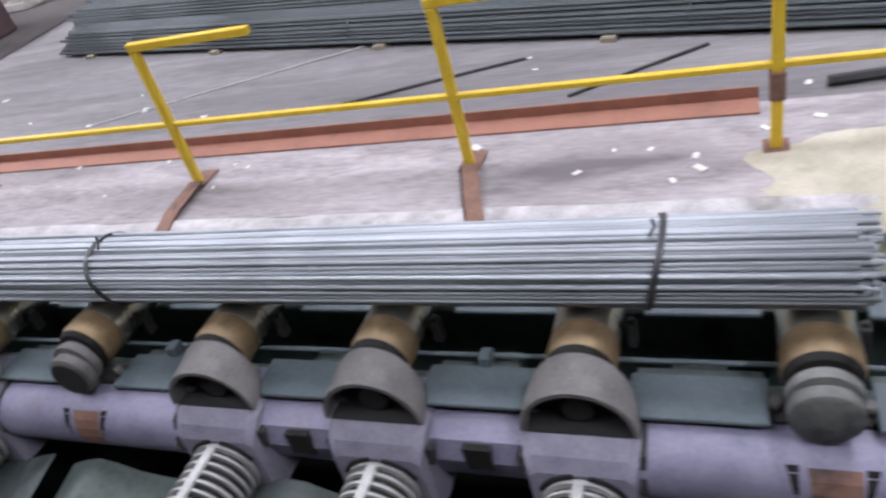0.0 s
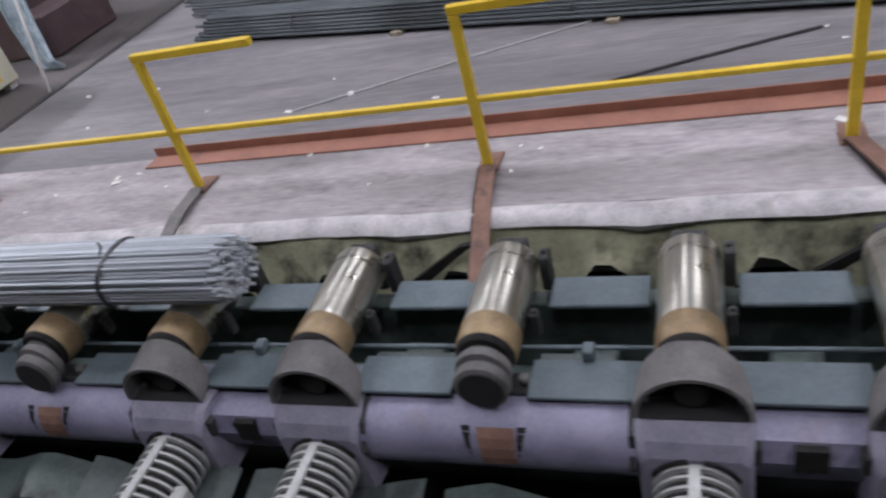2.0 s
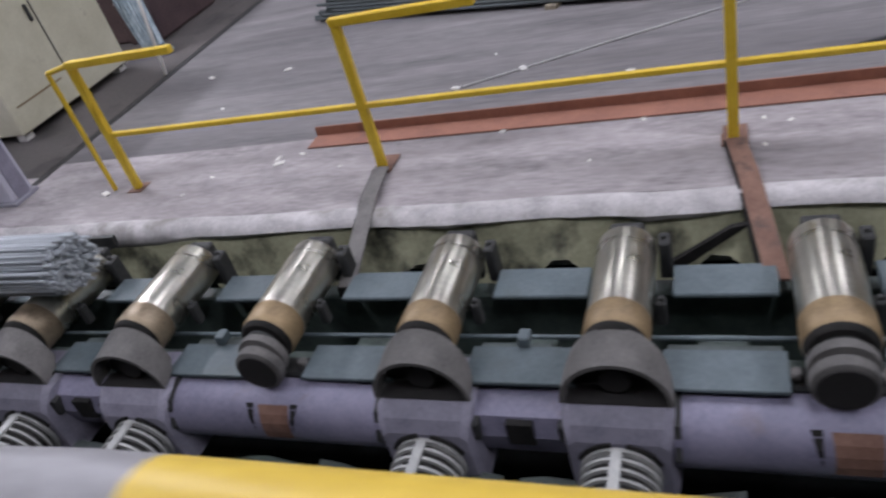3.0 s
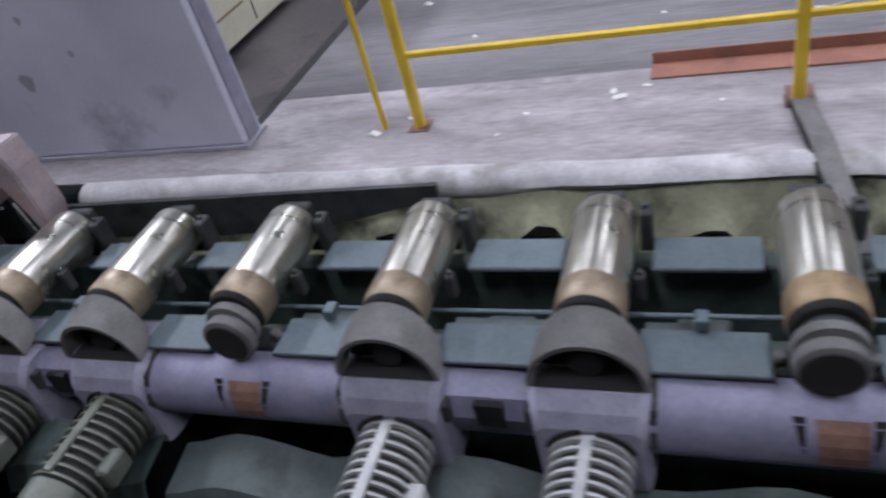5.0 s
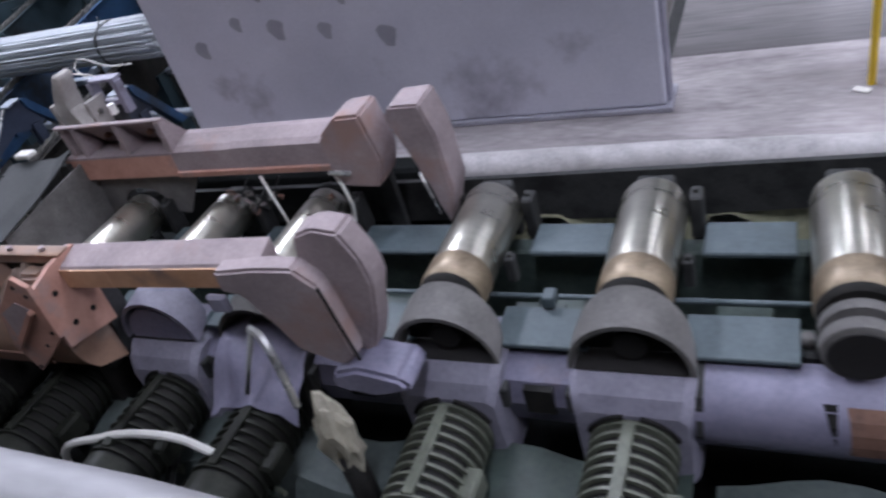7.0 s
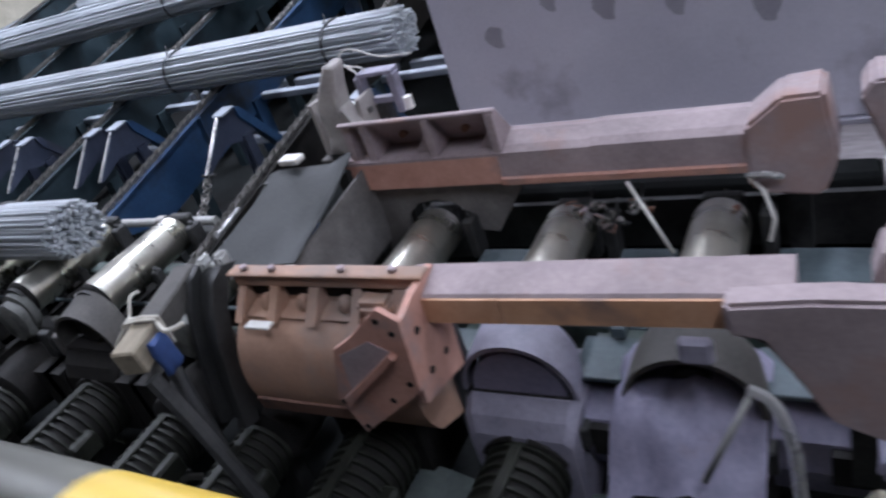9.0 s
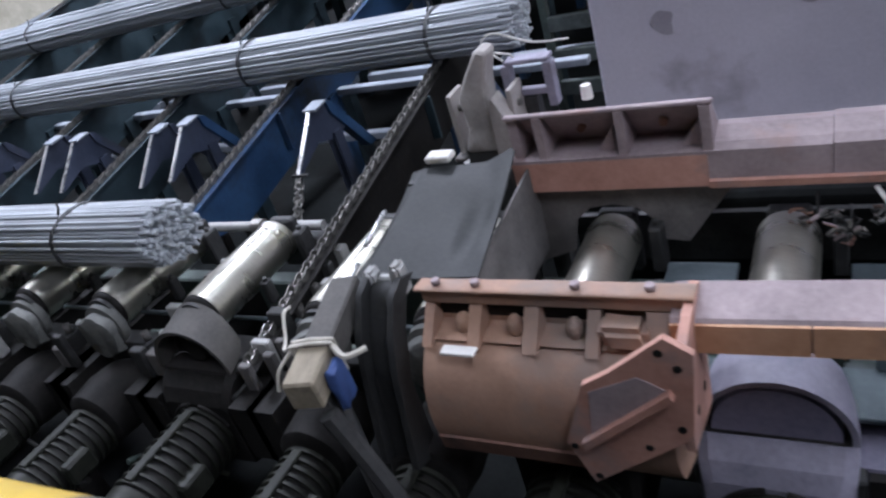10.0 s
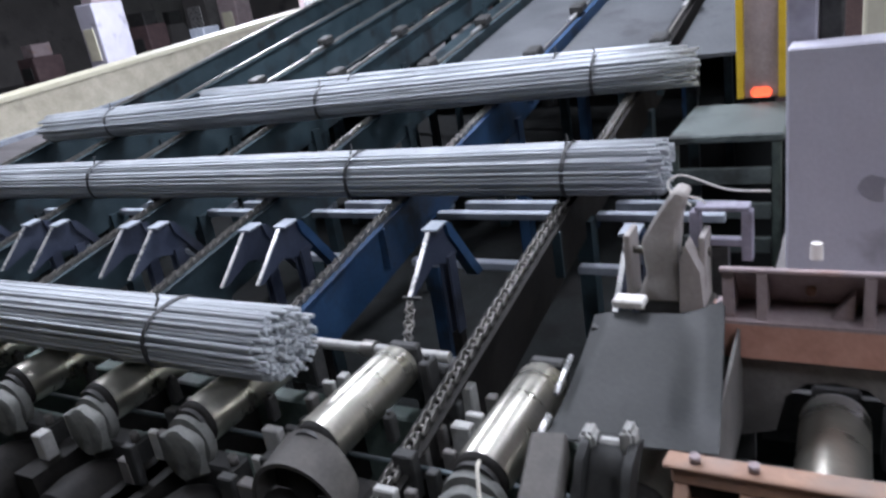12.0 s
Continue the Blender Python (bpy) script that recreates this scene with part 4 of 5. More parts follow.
# A-shaped bar guides between the beams
GUIDES = [-8.55, -9.64, -10.70, -11.0, -11.85, -12.15, -12.95, -13.3, -14.1, -14.5, -15.3]
for i, x in enumerate(GUIDES):
    t = thing("bar_guide", "blue-grey A-shaped bar guide with a bright worn front edge", "bar guide", "bar guides")
    dz = -0.03 if i > 2 else 0.0
    z0 = 0.35 + dz
    b = B()
    prism(b, [(-0.05, z0), (0.07, z0), (0.20, z0 - 0.22), (0.10, z0 - 0.25), (-0.10, z0 - 0.19), (-0.325, z0 - 0.27), (-0.34, z0 - 0.26)], 0, x - 0.010, x + 0.014)
    part("front_leg", b, M_VIOLET, t)
    b = B()
    prism(b, [(0.072, z0), (0.12, z0 - 0.015), (0.44, z0 - 0.44), (0.36, z0 - 0.44), (0.09, z0 - 0.08)], 0, x - 0.035, x + 0.035)
    part("rear_leg", b, M_BLUE if i < 3 else M_VIOLET, t)
    b = B()
    prism(b, [(-0.065, z0 + 0.006), (0.06, z0 + 0.016), (0.06, z0 + 0.003), (-0.062, z0 - 0.008)], 0, x - 0.045, x + 0.05)
    part("cap", b, M_PALEBLUE, t)
    b = B()
    prism(b, [(-0.058, z0 - 0.009), (-0.345, z0 - 0.265), (-0.355, z0 - 0.26), (-0.068, z0 - 0.004)], 0, x - 0.014, x + 0.010)
    part("wear_strip", b, M_SHINY, t, "bright worn front edge")
    part("stem", box(B(), x - 0.03, x + 0.03, 0.06, 0.12, -1.3, -0.33), M_BLACK, t)
    for sx in (-0.034, 0.018):
        part("post", box(B(), x + sx, x + sx + 0.016, 0.05, 0.13, -0.329, z0 - 0.2), M_VIOLET, t)
for y, z, h in ((0.50, -0.12, 0.05), (0.92, 0.06, 0.05), (1.35, -0.02, 0.06)):
    t = thing("cross_bar", "pale dusty steel cross bar under the bar bed", "cross bar", "bed cross bars")
    xs = [-8.2] + [x for x in BEAMS] + [-16.6]
    for xa, xb in zip(xs, xs[1:]):
        part("segment", box(B(), xb + 0.06, xa - 0.06, y, y + 0.07, z, z + h, 0.006), M_PALEBLUE, t)
t = thing("cross_shaft", "bright steel cross shaft beside the rollers", "shaft")
part("rod", tube(B(), [(-9.95, -0.84, 0.05), (-9.16, -0.84, 0.05)], 0.026, 12), M_MOTOR, t)
part("collar", tube(B(), [(-9.62, -0.84, 0.05), (-9.55, -0.84, 0.05)], 0.04, 12), M_CHAIN, t)
part("bracket", box(B(), -9.35, -9.17, -0.88, -0.74, -0.6, 0.0, 0.01), M_IRON, t)

# deck plates higher up the bed
t = thing("bed_deck", "dusty blue-grey deck plates between the far chain beams", "deck")
xs = [-7.96] + BEAMS + [-16.7]
for xa, xb in zip(xs, xs[1:]):
    b = B()
    if xb > -11.5:
        sloped(b, xb + 0.07, xa - 0.07, 3.3, 11.5, -0.16, -0.13)
        part("deck_plate", b, M_DECK, t)
    else:
        # Bed is open here; a dark sheet lower down stands for the shade.
        sloped(b, xb + 0.07, xa - 0.07, 3.3, 11.5, -0.46, -0.43)
        part("deck_plate", b, M_TEAL, t, "dark sheet put in for the open shade between beams")
t = thing("pusher", "dark steel pusher dog on the far chain beam", "pusher", "pusher dogs", (0, 0, 0))
part("dog", box(B(), -0.07, 0.07, -0.10, 0.10, 0.01, 0.10, 0.015), M_IRON, t)
part("strip", box(B(), -0.018, 0.018, -0.34, -0.1, 0.01, 0.03), M_SHINY, t, "bright worn strip")
first = True
for x in BEAMS[:5]:
    for y in (3.2, 4.6):
        m = Matrix.Translation((x, y, bed_z(y))) @ Matrix.Rotation(SLOPE, 4, "X")
        if first:
            t.matrix_basis = m
            first = False
        else:
            copy_thing(t, m)

# cream side beam of the bed
t = thing("side_beam", "cream-yellow painted side beam along the bar bed", "beam")
part("top", prism(B(), [(-0.5, 0.835), (9.0, 1.472), (9.0, 1.53), (-0.5, 0.89)], 0, -17.5, -16.95), M_CREAM, t)
part("side", prism(B(), [(-0.5, 0.42), (9.0, 1.06), (9.0, 1.470), (-0.5, 0.833)], 0, -17.02, -16.96), M_SAND, t, "dull tan side plate")
part("ledge", prism(B(), [(-0.5, 0.36), (9.0, 1.0), (9.0, 1.055), (-0.5, 0.415)], 0, -16.99, -16.86), M_PALEBLUE, t)
for y in (1, 5, 8.5):
    part("leg", box(B(), -17.4, -17.1, y - 0.1, y + 0.1, -1.3, 0.86 + 0.067 * y), M_IRON, t)
t = thing("end_beam", "dark steel beam closing the far end of the bar bed", "beam")
part("beam", box(B(), -17.5, -7.96, 11.6, 11.9, 1.7, 2.5, 0.02), M_TEAL, t)
for x in (-16.5, -13.5, -10.5, -8.3):
    part("column", box(B(), x - 0.15, x + 0.15, 11.95, 12.2, -1.3, 3.4, 0.01), M_IRON, t)

# slotted stand beside the bed, cable duct with signal lamp
t = thing("slotted_stand", "dark grey-green stand with slotted front beside the bed", "stand")
part("top", box(B(), -8.62, -7.97, 1.2, 2.1, 0.46, 0.51, 0.01), M_LEDGE, t)
for x in (-8.60, -8.02):
    part("upright", box(B(), x - 0.02, x + 0.03, 1.22, 1.28, -0.9, 0.46, 0.004), M_DKGREEN, t)
for z in (0.20, -0.02, -0.24, -0.46):
    part("slat", box(B(), -8.575, -8.045, 1.215, 1.265, z, z + 0.10, 0.006), M_LEDGE, t)
t = thing("cable_duct", "tall yellow-edged cable duct with a glowing red signal", "cable duct")
part("sheet", box(B(), -8.29, -8.08, 2.12, 2.16, 0.54, 2.6), M_DUSTY, t)
for x in (-8.315, -8.055):
    part("edge", box(B(), x - 0.022, x + 0.022, 2.09, 2.18, 0.54, 2.6, 0.004), M_YELLOW, t)
part("signal", box(B(), -8.25, -8.12, 2.105, 2.119, 0.545, 0.61, 0.02), M_RED, t, "glowing red signal lamp")

# ---------------- bar guides over the rollers ----------------
def rise(bm, x0, k):
    """Tilts a beam along x, so that it climbs by k for each metre past x0."""
    for v in bm.verts:
        v.co.z += k * (v.co.x - x0)
    return bm


def dusty_block(poly, y0, y1, bevel, amp=0.006):
    """A thick plate with worn edges, lumpy under its dust."""
    b = prism(B(), poly, 1, y0, y1)
    bmesh.ops.bevel(b, geom=b.edges[:], offset=bevel, segments=2, affect="EDGES")
    return roughen(b, amp, 2, 9.0)


t = thing("lower_guide", "orange primed guide beam with ribbed box and dusty arm", "guide beam")
b = prism(B(), [(-1.755, 0.435), (-1.755, 0.30), (-1.81, 0.30), (-1.868, 0.302), (-1.874, 0.318), (-1.874, 0.392), (-1.866, 0.402)], 0, -7.25, -6.16)
part("channel", rise(b, -7.2, 0.035), M_DUSTY, t, "dust-covered channel beam")
for xa, xb in ((-7.25, -6.93), (-6.926, -6.31)):
    b = prism(B(), [(-1.8745, 0.392), (-1.8745, 0.308), (-1.884, 0.304), (-1.882, 0.390)], 0, xa, xb)
    part("strip", rise(b, -7.2, 0.035), M_PRIMER2, t, "fresh orange strip")
part("arm", dusty_block([(-6.31, 0.455), (-6.12, 0.475), (-5.96, 0.475), (-5.885, 0.40), (-5.85, 0.08), (-5.90, 0.03), (-5.96, 0.03), (-6.09, 0.10), (-6.17, 0.25), (-6.23, 0.35), (-6.31, 0.36)], -1.945, -1.862, 0.012), M_DUSTY, t, "dusty bent end arm")
part("end_block", dusty_block([(-6.005, 0.435), (-5.980, 0.545), (-5.895, 0.575), (-5.798, 0.555), (-5.752, 0.445), (-5.739, 0.335), (-5.786, 0.155), (-5.845, 0.005), (-5.915, -0.025), (-5.945, 0.175)], -1.852, -1.73, 0.012), M_DUSTY, t, "dusty rounded end block")
part("seam", tube(B(), curve([(-5.885, -1.945, 0.40), (-5.865, -1.947, 0.25), (-5.842, -1.945, 0.07)], 4), 0.006, 6), M_BLACK, t, "dark gap beside the arm")
part("toe", dusty_block([(-5.98, 0.0), (-5.87, 0.035), (-5.70, 0.0), (-5.66, -0.05), (-5.83, -0.115), (-5.99, -0.07)], -1.97, -1.78, 0.018, 0.010), M_LAV, t, "lavender dusted toe")
part("clamp", box(B(), -6.44, -6.35, -1.92, -1.885, 0.23, 0.315, 0.012), M_GEAR, t, "pale clamp under the beam")
# ribbed box
prof = [(-1.74, 0.40), (-1.80, 0.40), (-1.815, 0.32), (-1.90, 0.305)] + [(-1.84 - 0.165 * math.sin(math.radians(a)), 0.07 + 0.235 * math.cos(math.radians(a))) for a in range(16, 151, 9)] + [(-1.80, -0.18)]
b = prism(B(), prof, 0, -7.98, -7.25)
part("guide_box", rounded(b), M_PRIMER, t, "orange primed barrel-shaped guide box")
b = prism(B(), [(-1.99, -0.055), (-2.0, 0.005), (-2.008, 0.0), (-1.998, -0.06)], 0, -7.975, -7.45)
part("seam_strip", b, M_BRACKET, t, "rusty seam along the barrel")
part("box_lid", box(B(), -7.985, -7.20, -1.838, -1.79, 0.392, 0.440, 0.006), M_PRIMER, t)
part("lid_plate", roughen(box(B(), -8.0, -7.19, -1.85, -1.785, 0.4405, 0.450, 0.003), 0.003, 3, 14), M_PRIMER, t, "dusty top plate")
for x, w in ((-7.962, 0.016), (-7.81, 0.02), (-7.635, 0.022), (-7.455, 0.018), (-7.285, 0.03)):
    b = prism(B(), [(-1.801, 0.391), (-1.836, 0.391), (-1.928, 0.296), (-1.80, 0.30)], 0, x - w, x + w)
    part("rib", b, M_PRIMER, t)
for x, w in ((-7.888, 0.058), (-7.723, 0.066), (-7.545, 0.07)):
    # Pocket shade is a black block set between the ribs.
    part("pocket", box(B(), x - w, x + w, -1.812, -1.79, 0.322, 0.390), M_BLACK, t, "black block for the shade in a pocket between ribs")
    b = B()
    bmesh.ops.create_icosphere(b, subdivisions=2, radius=0.03, matrix=Matrix.LocRotScale((x + 0.03, -1.85, 0.335), None, (0.8, 1, 1.25)))
    part("knob", b, M_PRIMER, t, "dust-caked bolt head")
part("lump", dusty_block([(-7.44, 0.38), (-7.31, 0.38), (-7.29, 0.31), (-7.42, 0.30)], -1.91, -1.82, 0.018, 0.012), M_PRIMER, t)
CHEEK = [(-7.446, 0.319), (-7.374, 0.366), (-7.225, 0.490), (-7.16, 0.445), (-7.185, 0.17), (-7.47, -0.05), (-7.525, 0.10)]
part("cheek", prism(B(), CHEEK, 1, -2.05, -2.03), M_CHEEK, t, "salmon primed cheek plate with bolt holes")
part("sunk_panel", prism(B(), [(-7.43, 0.30), (-7.30, 0.365), (-7.235, 0.33), (-7.45, 0.13)], 1, -2.0535, -2.0505), M_DUSTY, t, "dusty sunk panel")
part("stiffener", prism(B(), [(-7.475, 0.125), (-7.225, 0.335), (-7.215, 0.315), (-7.465, 0.10)], 1, -2.075, -2.0505), M_CHEEK, t)
part("end_plate", prism(B(), [(-1.76, 0.44), (-1.90, 0.435), (-2.029, 0.40), (-2.029, 0.10), (-1.78, 0.04)], 0, -7.215, -7.19), M_CHEEK, t)
for x, z in ((-7.505, 0.09), (-7.455, -0.02), (-7.24, 0.445), (-7.20, 0.40), (-7.21, 0.20), (-7.24, 0.30), (-7.30, 0.12)):
    part("hole", tube(B(), [(x, -2.045, z), (x, -2.0525, z)], 0.011, 8), M_BLACK, t)
for y, z in ((-1.95, 0.33), (-1.86, 0.30), (-1.95, 0.17), (-1.85, 0.16)):
    part("hole", tube(B(), [(-7.195, y, z), (-7.1885, y, z)], 0.014, 8), M_BLACK, t)
part("tag", box(B(), -7.90, -7.79, -1.965, -1.925, 0.300, 0.312, 0.003), M_HOSE, t, "pale scrap tag")
for x in (-7.93, -7.8, -7.5, -7.30):
    part("bolt", tube(B(), [(x, -1.82, 0.4525), (x, -1.82, 0.470)], 0.014, 6), M_DUSTY, t)
for x in (-7.3, -6.0):
    part("foot", box(B(), x - 0.05, x + 0.05, -1.80, -1.66, -0.16 if x < -7 else -0.30, 0.3 if x < -7 else 0.03), M_IRON, t)

t = thing("upper_guide", "dusty orange guide beam with a two-pocket box over the rollers", "guide beam")
b = prism(B(), [(-0.80, 0.435), (-0.86, 0.445), (-0.95, 0.425), (-0.98, 0.405), (-0.985, 0.30), (-0.95, 0.275), (-0.80, 0.275)], 0, -7.28, -6.9)
part("beam", b, M_DUSTY, t, "dust-covered beam")
b = prism(B(), [(-0.80, 0.440), (-0.86, 0.450), (-0.95, 0.430), (-0.982, 0.410), (-0.987, 0.30), (-0.95, 0.275), (-0.80, 0.275)], 0, -6.898, -6.34)
part("beam", b, M_DUSTY, t, "dust-covered beam")
b = prism(B(), [(-0.80, 0.395), (-0.985, 0.395), (-0.99, 0.275), (-0.80, 0.27)], 0, -8.04, -7.281)
part("box_sill", b, M_CHEEK, t, "orange dusted sill under the box")
b = prism(B(), [(-0.99, 0.305), (-1.004, 0.300), (-1.0, 0.272), (-0.96, 0.262), (-0.96, 0.272)], 0, -7.28, -6.34)
part("lower_lip", b, M_CHEEK, t, "salmon primed lower lip")
part("shelf", box(B(), -8.03, -7.24, -0.985, -0.80, 0.396, 0.408), M_DUSTY, t)
for x, w, y in ((-7.975, 0.018, -0.955), (-7.87, 0.015, -0.975), (-7.565, 0.016, -0.975), (-7.275, 0.018, -0.98)):
    part("rib", prism(B(), [(-0.812, 0.409), (-0.948, 0.573), (y, 0.573), (y, 0.409)], 0, x - w, x + w), M_DUSTY, t)
part("back_plate", prism(B(), [(-0.80, 0.409), (-0.94, 0.585), (-0.952, 0.585), (-0.815, 0.409)], 0, -7.99, -7.26), M_DUSTY, t)
part("top_rail", box(B(), -8.0, -7.25, -0.974, -0.948, 0.574, 0.590, 0.004), M_DUSTY, t)
for x in (-7.72, -7.42):
    part("gusset", prism(B(), [(x + 0.05, 0.409), (x + 0.115, 0.409), (x + 0.115, 0.50)], 1, -0.93, -0.87), M_DUSTY, t)
    part("stud", tube(B(), [(x - 0.01, -0.87, 0.49), (x - 0.01, -0.905, 0.49)], 0.016, 8), M_BRACKET, t)
part("end_block", dusty_block([(-6.36, 0.22), (-6.36, 0.45), (-6.25, 0.545), (-6.12, 0.55), (-6.08, 0.32), (-6.13, 0.18), (-6.30, 0.19)], -1.02, -0.83, 0.014), M_DUSTY, t, "dusty end block")
part("hook_pin", tube(B(), curve([(-6.36, -1.03, 0.28), (-6.30, -1.05, 0.29), (-6.25, -1.03, 0.27)], 4), 0.012, 6), M_SHINY, t)
for x in (-6.22, -7.95):
    part("foot", box(B(), x - 0.04, x + 0.04, -0.84, -0.80, -0.25, 0.2), M_IRON, t)
part("apron", prism(B(), [(-8.02, 0.268), (-7.20, 0.268), (-7.33, 0.09), (-7.38, 0.02), (-7.47, 0.03), (-7.50, 0.12), (-7.56, 0.175), (-7.65, 0.19), (-7.74, 0.175), (-7.80, 0.12), (-7.83, -0.02), (-8.05, -0.10)], 1, -0.952, -0.94), M_HOOD, t, "brown-grey apron plate cut out round a roller")

t = thing("stop_plate", "dusty thick steel stop plate leaning over the kerb", "steel plate")
part("plate", dusty_block([(-6.03, 0.50), (-5.995, 0.555), (-5.85, 0.555), (-5.81, 0.40), (-5.805, 0.12), (-5.86, -0.05), (-5.895, 0.08), (-5.95, 0.30)], -0.98, -0.79, 0.01), M_DUSTY, t)
part("edge", tube(B(), [(-5.925, -1.0, 0.24), (-5.885, -1.0, 0.02)], 0.006, 6), M_SHINY, t, "bright scraped edge")
part("foot", box(B(), -5.88, -5.82, -0.86, -0.82, -0.25, 0.0), M_IRON, t)

# folded sheet over the gap
t = thing("cover_sheet", "dark grey folded sheet cover with a dented bright corner", "sheet cover")
b = B()
g = []
for i in range(25):
    u = i / 24
    row = []
    for j in range(17):
        v = j / 16
        x = -8.41 + 0.42 * u + (0.03 + 0.05 * u) * v
        y = -1.045 + 0.12 * u - (0.64 + 0.05 * u) * v
        z = 0.436 - 0.04 * u - (0.085 - 0.02 * u) * v + 0.006 * noise.noise((u * 3, v * 3, 2))
        if u > 0.7:
            z += 0.06 * (u - 0.7) / 0.3 * (1 - v) ** 2 - 0.025 * math.sin((u - 0.7) / 0.3 * math.pi) * math.sin(math.pi * v)
        z -= 0.05 * max(0, 0.12 - u) / 0.12 * (0.3 + 0.7 * math.sin(math.pi * v))
        row.append(b.verts.new((x, y, z)))
    g.append(row)
for i in range(24):
    for j in range(16):
        b.faces.new((g[i][j], g[i][j + 1], g[i + 1][j + 1], g[i + 1][j])).smooth = True
bmesh.ops.recalc_face_normals(b, faces=b.faces)
bmesh.ops.solidify(b, geom=b.faces[:], thickness=0.006)
part("sheet", b, M_RUBBER, t)
part("side_skirt", prism(B(), [(-0.93, 0.385), (-1.58, 0.315), (-1.56, -0.02), (-0.97, 0.0)], 0, -7.945, -7.935), M_HOOD, t, "dusty side skirt")
part("edge_strip", tube(B(), [(-8.415, -1.30, 0.395), (-8.40, -1.50, 0.372)], 0.010, 6), M_SHINY, t, "bright scuffed edge")
part("edge_strip", tube(B(), [(-8.395, -1.58, 0.35), (-8.40, -1.67, 0.33)], 0.012, 6), M_SHINY, t, "bright scuffed edge")
part("post", box(B(), -8.06, -8.0, -1.02, -0.97, -0.6, 0.385), M_IRON, t)
part("post", box(B(), -8.40, -8.34, -1.12, -1.06, -0.6, 0.41), M_IRON, t)

# pivot arm behind the cover
t = thing("pivot_arm", "pale dusty steel pivot arm with a broad head", "lever arm")
b = B()
prism(b, [(-8.36, 0.30), (-8.19, 0.30), (-8.205, 0.46), (-8.19, 0.62), (-8.15, 0.74), (-8.20, 0.76), (-8.27, 0.66), (-8.335, 0.55), (-8.32, 0.42)], 1, -0.66, -0.54)
bmesh.ops.bevel(b, geom=b.edges[:], offset=0.012, segments=1, affect="EDGES")
part("lever", roughen(b, 0.004, 2, 10), M_PALE, t)
b = B()
prism(b, [(-8.19, 0.28), (-8.10, 0.30), (-8.11, 0.45), (-8.16, 0.56), (-8.18, 0.5)], 1, -0.70, -0.60)
part("second_lever", b, M_PALE, t)
for x in (-8.40, -8.115):
    part("bracket_plate", box(B(), x - 0.012, x + 0.012, -0.62, -0.48, 0.28, 0.56, 0.004), M_PALE, t, "upright bracket plate")
    part("bracket_foot", box(B(), x - 0.03, x + 0.03, -0.66, -0.46, 0.26, 0.279, 0.004), M_HOOD, t)
part("pivot_pin", tube(B(), [(-8.43, -0.56, 0.48), (-8.09, -0.56, 0.48)], 0.016, 10), M_CHAIN, t, "steel pivot pin")
part("white_block", box(B(), -8.35, -8.24, -1.03, -0.96, 0.445, 0.475, 0.006), M_HOSE, t, "white plastic block")
part("foot", box(B(), -8.36, -8.2, -0.65, -0.55, -1.3, 0.3), M_IRON, t)
t = thing("valve_rack", "pale valve bracket with thin hoses and a brass tap", "valve")
b = B()
box(b, -8.16, -7.96, -0.50, -0.42, 0.62, 0.64, 0.004)
box(b, -8.18, -8.14, -0.50, -0.44, 0.36, 0.62, 0.004)
box(b, -7.99, -7.95, -0.50, -0.44, 0.42, 0.62, 0.004)
box(b, -8.15, -7.98, -0.50, -0.46, 0.48, 0.51, 0.004)
part("bracket", b, M_GEAR, t)
part("hose", tube(B(), curve([(-8.18, -0.45, 0.63), (-8.27, -0.43, 0.70), (-8.22, -0.4, 0.74), (-8.05, -0.4, 0.68), (-7.9, -0.36, 0.66)]), 0.005, 6), M_HOSE, t)
part("hose", tube(B(), [(-8.1, -0.44, 0.6), (-8.14, -0.46, 0.66), (-8.25, -0.5, 0.70)], 0.005, 6), M_HOSE, t)
part("tap", tube(B(), [(-7.72, -0.79, 0.561), (-7.72, -0.79, 0.615)], [0.022, 0.02], 10), M_HOSE, t)
part("stand", box(B(), -8.1, -8.04, -0.5, -0.44, -1.3, 0.47), M_IRON, t)

# horned guard and timber block in front
t = thing("horned_guard", "dark curved steel guard with two worn horns", "guard")
SAG = [(-1.735, 0.425), (-1.80, 0.40), (-1.87, 0.30), (-1.915, 0.19), (-1.945, 0.06), (-1.97, -0.06), (-1.99, -0.16)]
def sagging(x0, x1, out, back):
    """A strip between x0 and x1 that follows the sag of the guard."""
    return roughen(prism(B(), [(y - out, z + 0.35 * out) for y, z in SAG] + [(y + back, z - 0.3 * back) for y, z in SAG[::-1]], 0, x0, x1), 0.004, 2, 12)
part("web", sagging(-8.20, -8.10, 0.0, 0.02), M_GUARD, t)
part("flange", sagging(-8.099, -8.075, 0.055, 0.02), M_GUARD, t)
part("flange", sagging(-8.225, -8.201, 0.045, 0.02), M_GUARD, t)
for x0, x1, h in ((-8.235, -8.19, 0.035), (-8.125, -8.085, 0.06)):
    b = prism(B(), [(x0, 0.36), (x1, 0.36), (x1, 0.41 + h), ((x0 + x1) / 2, 0.425 + h), (x0, 0.405 + h)], 1, -1.78, -1.72)
    bmesh.ops.bevel(b, geom=b.edges[:], offset=0.01, segments=2, affect="EDGES")
    part("horn", b, M_MOTOR, t, "worn grey horn")
part("bridge", box(B(), -8.19, -8.12, -1.76, -1.73, 0.40, 0.425, 0.008), M_MOTOR, t)
part("leg", tube(B(), curve([(-8.17, -2.2, 0.26), (-8.08, -2.2, 0.0), (-7.96, -2.22, -0.35), (-7.85, -2.25, -0.8), (-7.82, -2.25, -1.3)]), 0.032, 8), M_IRON, t)
part("foot", box(B(), -8.2, -8.12, -1.93, -1.86, -1.3, 0.1), M_IRON, t)
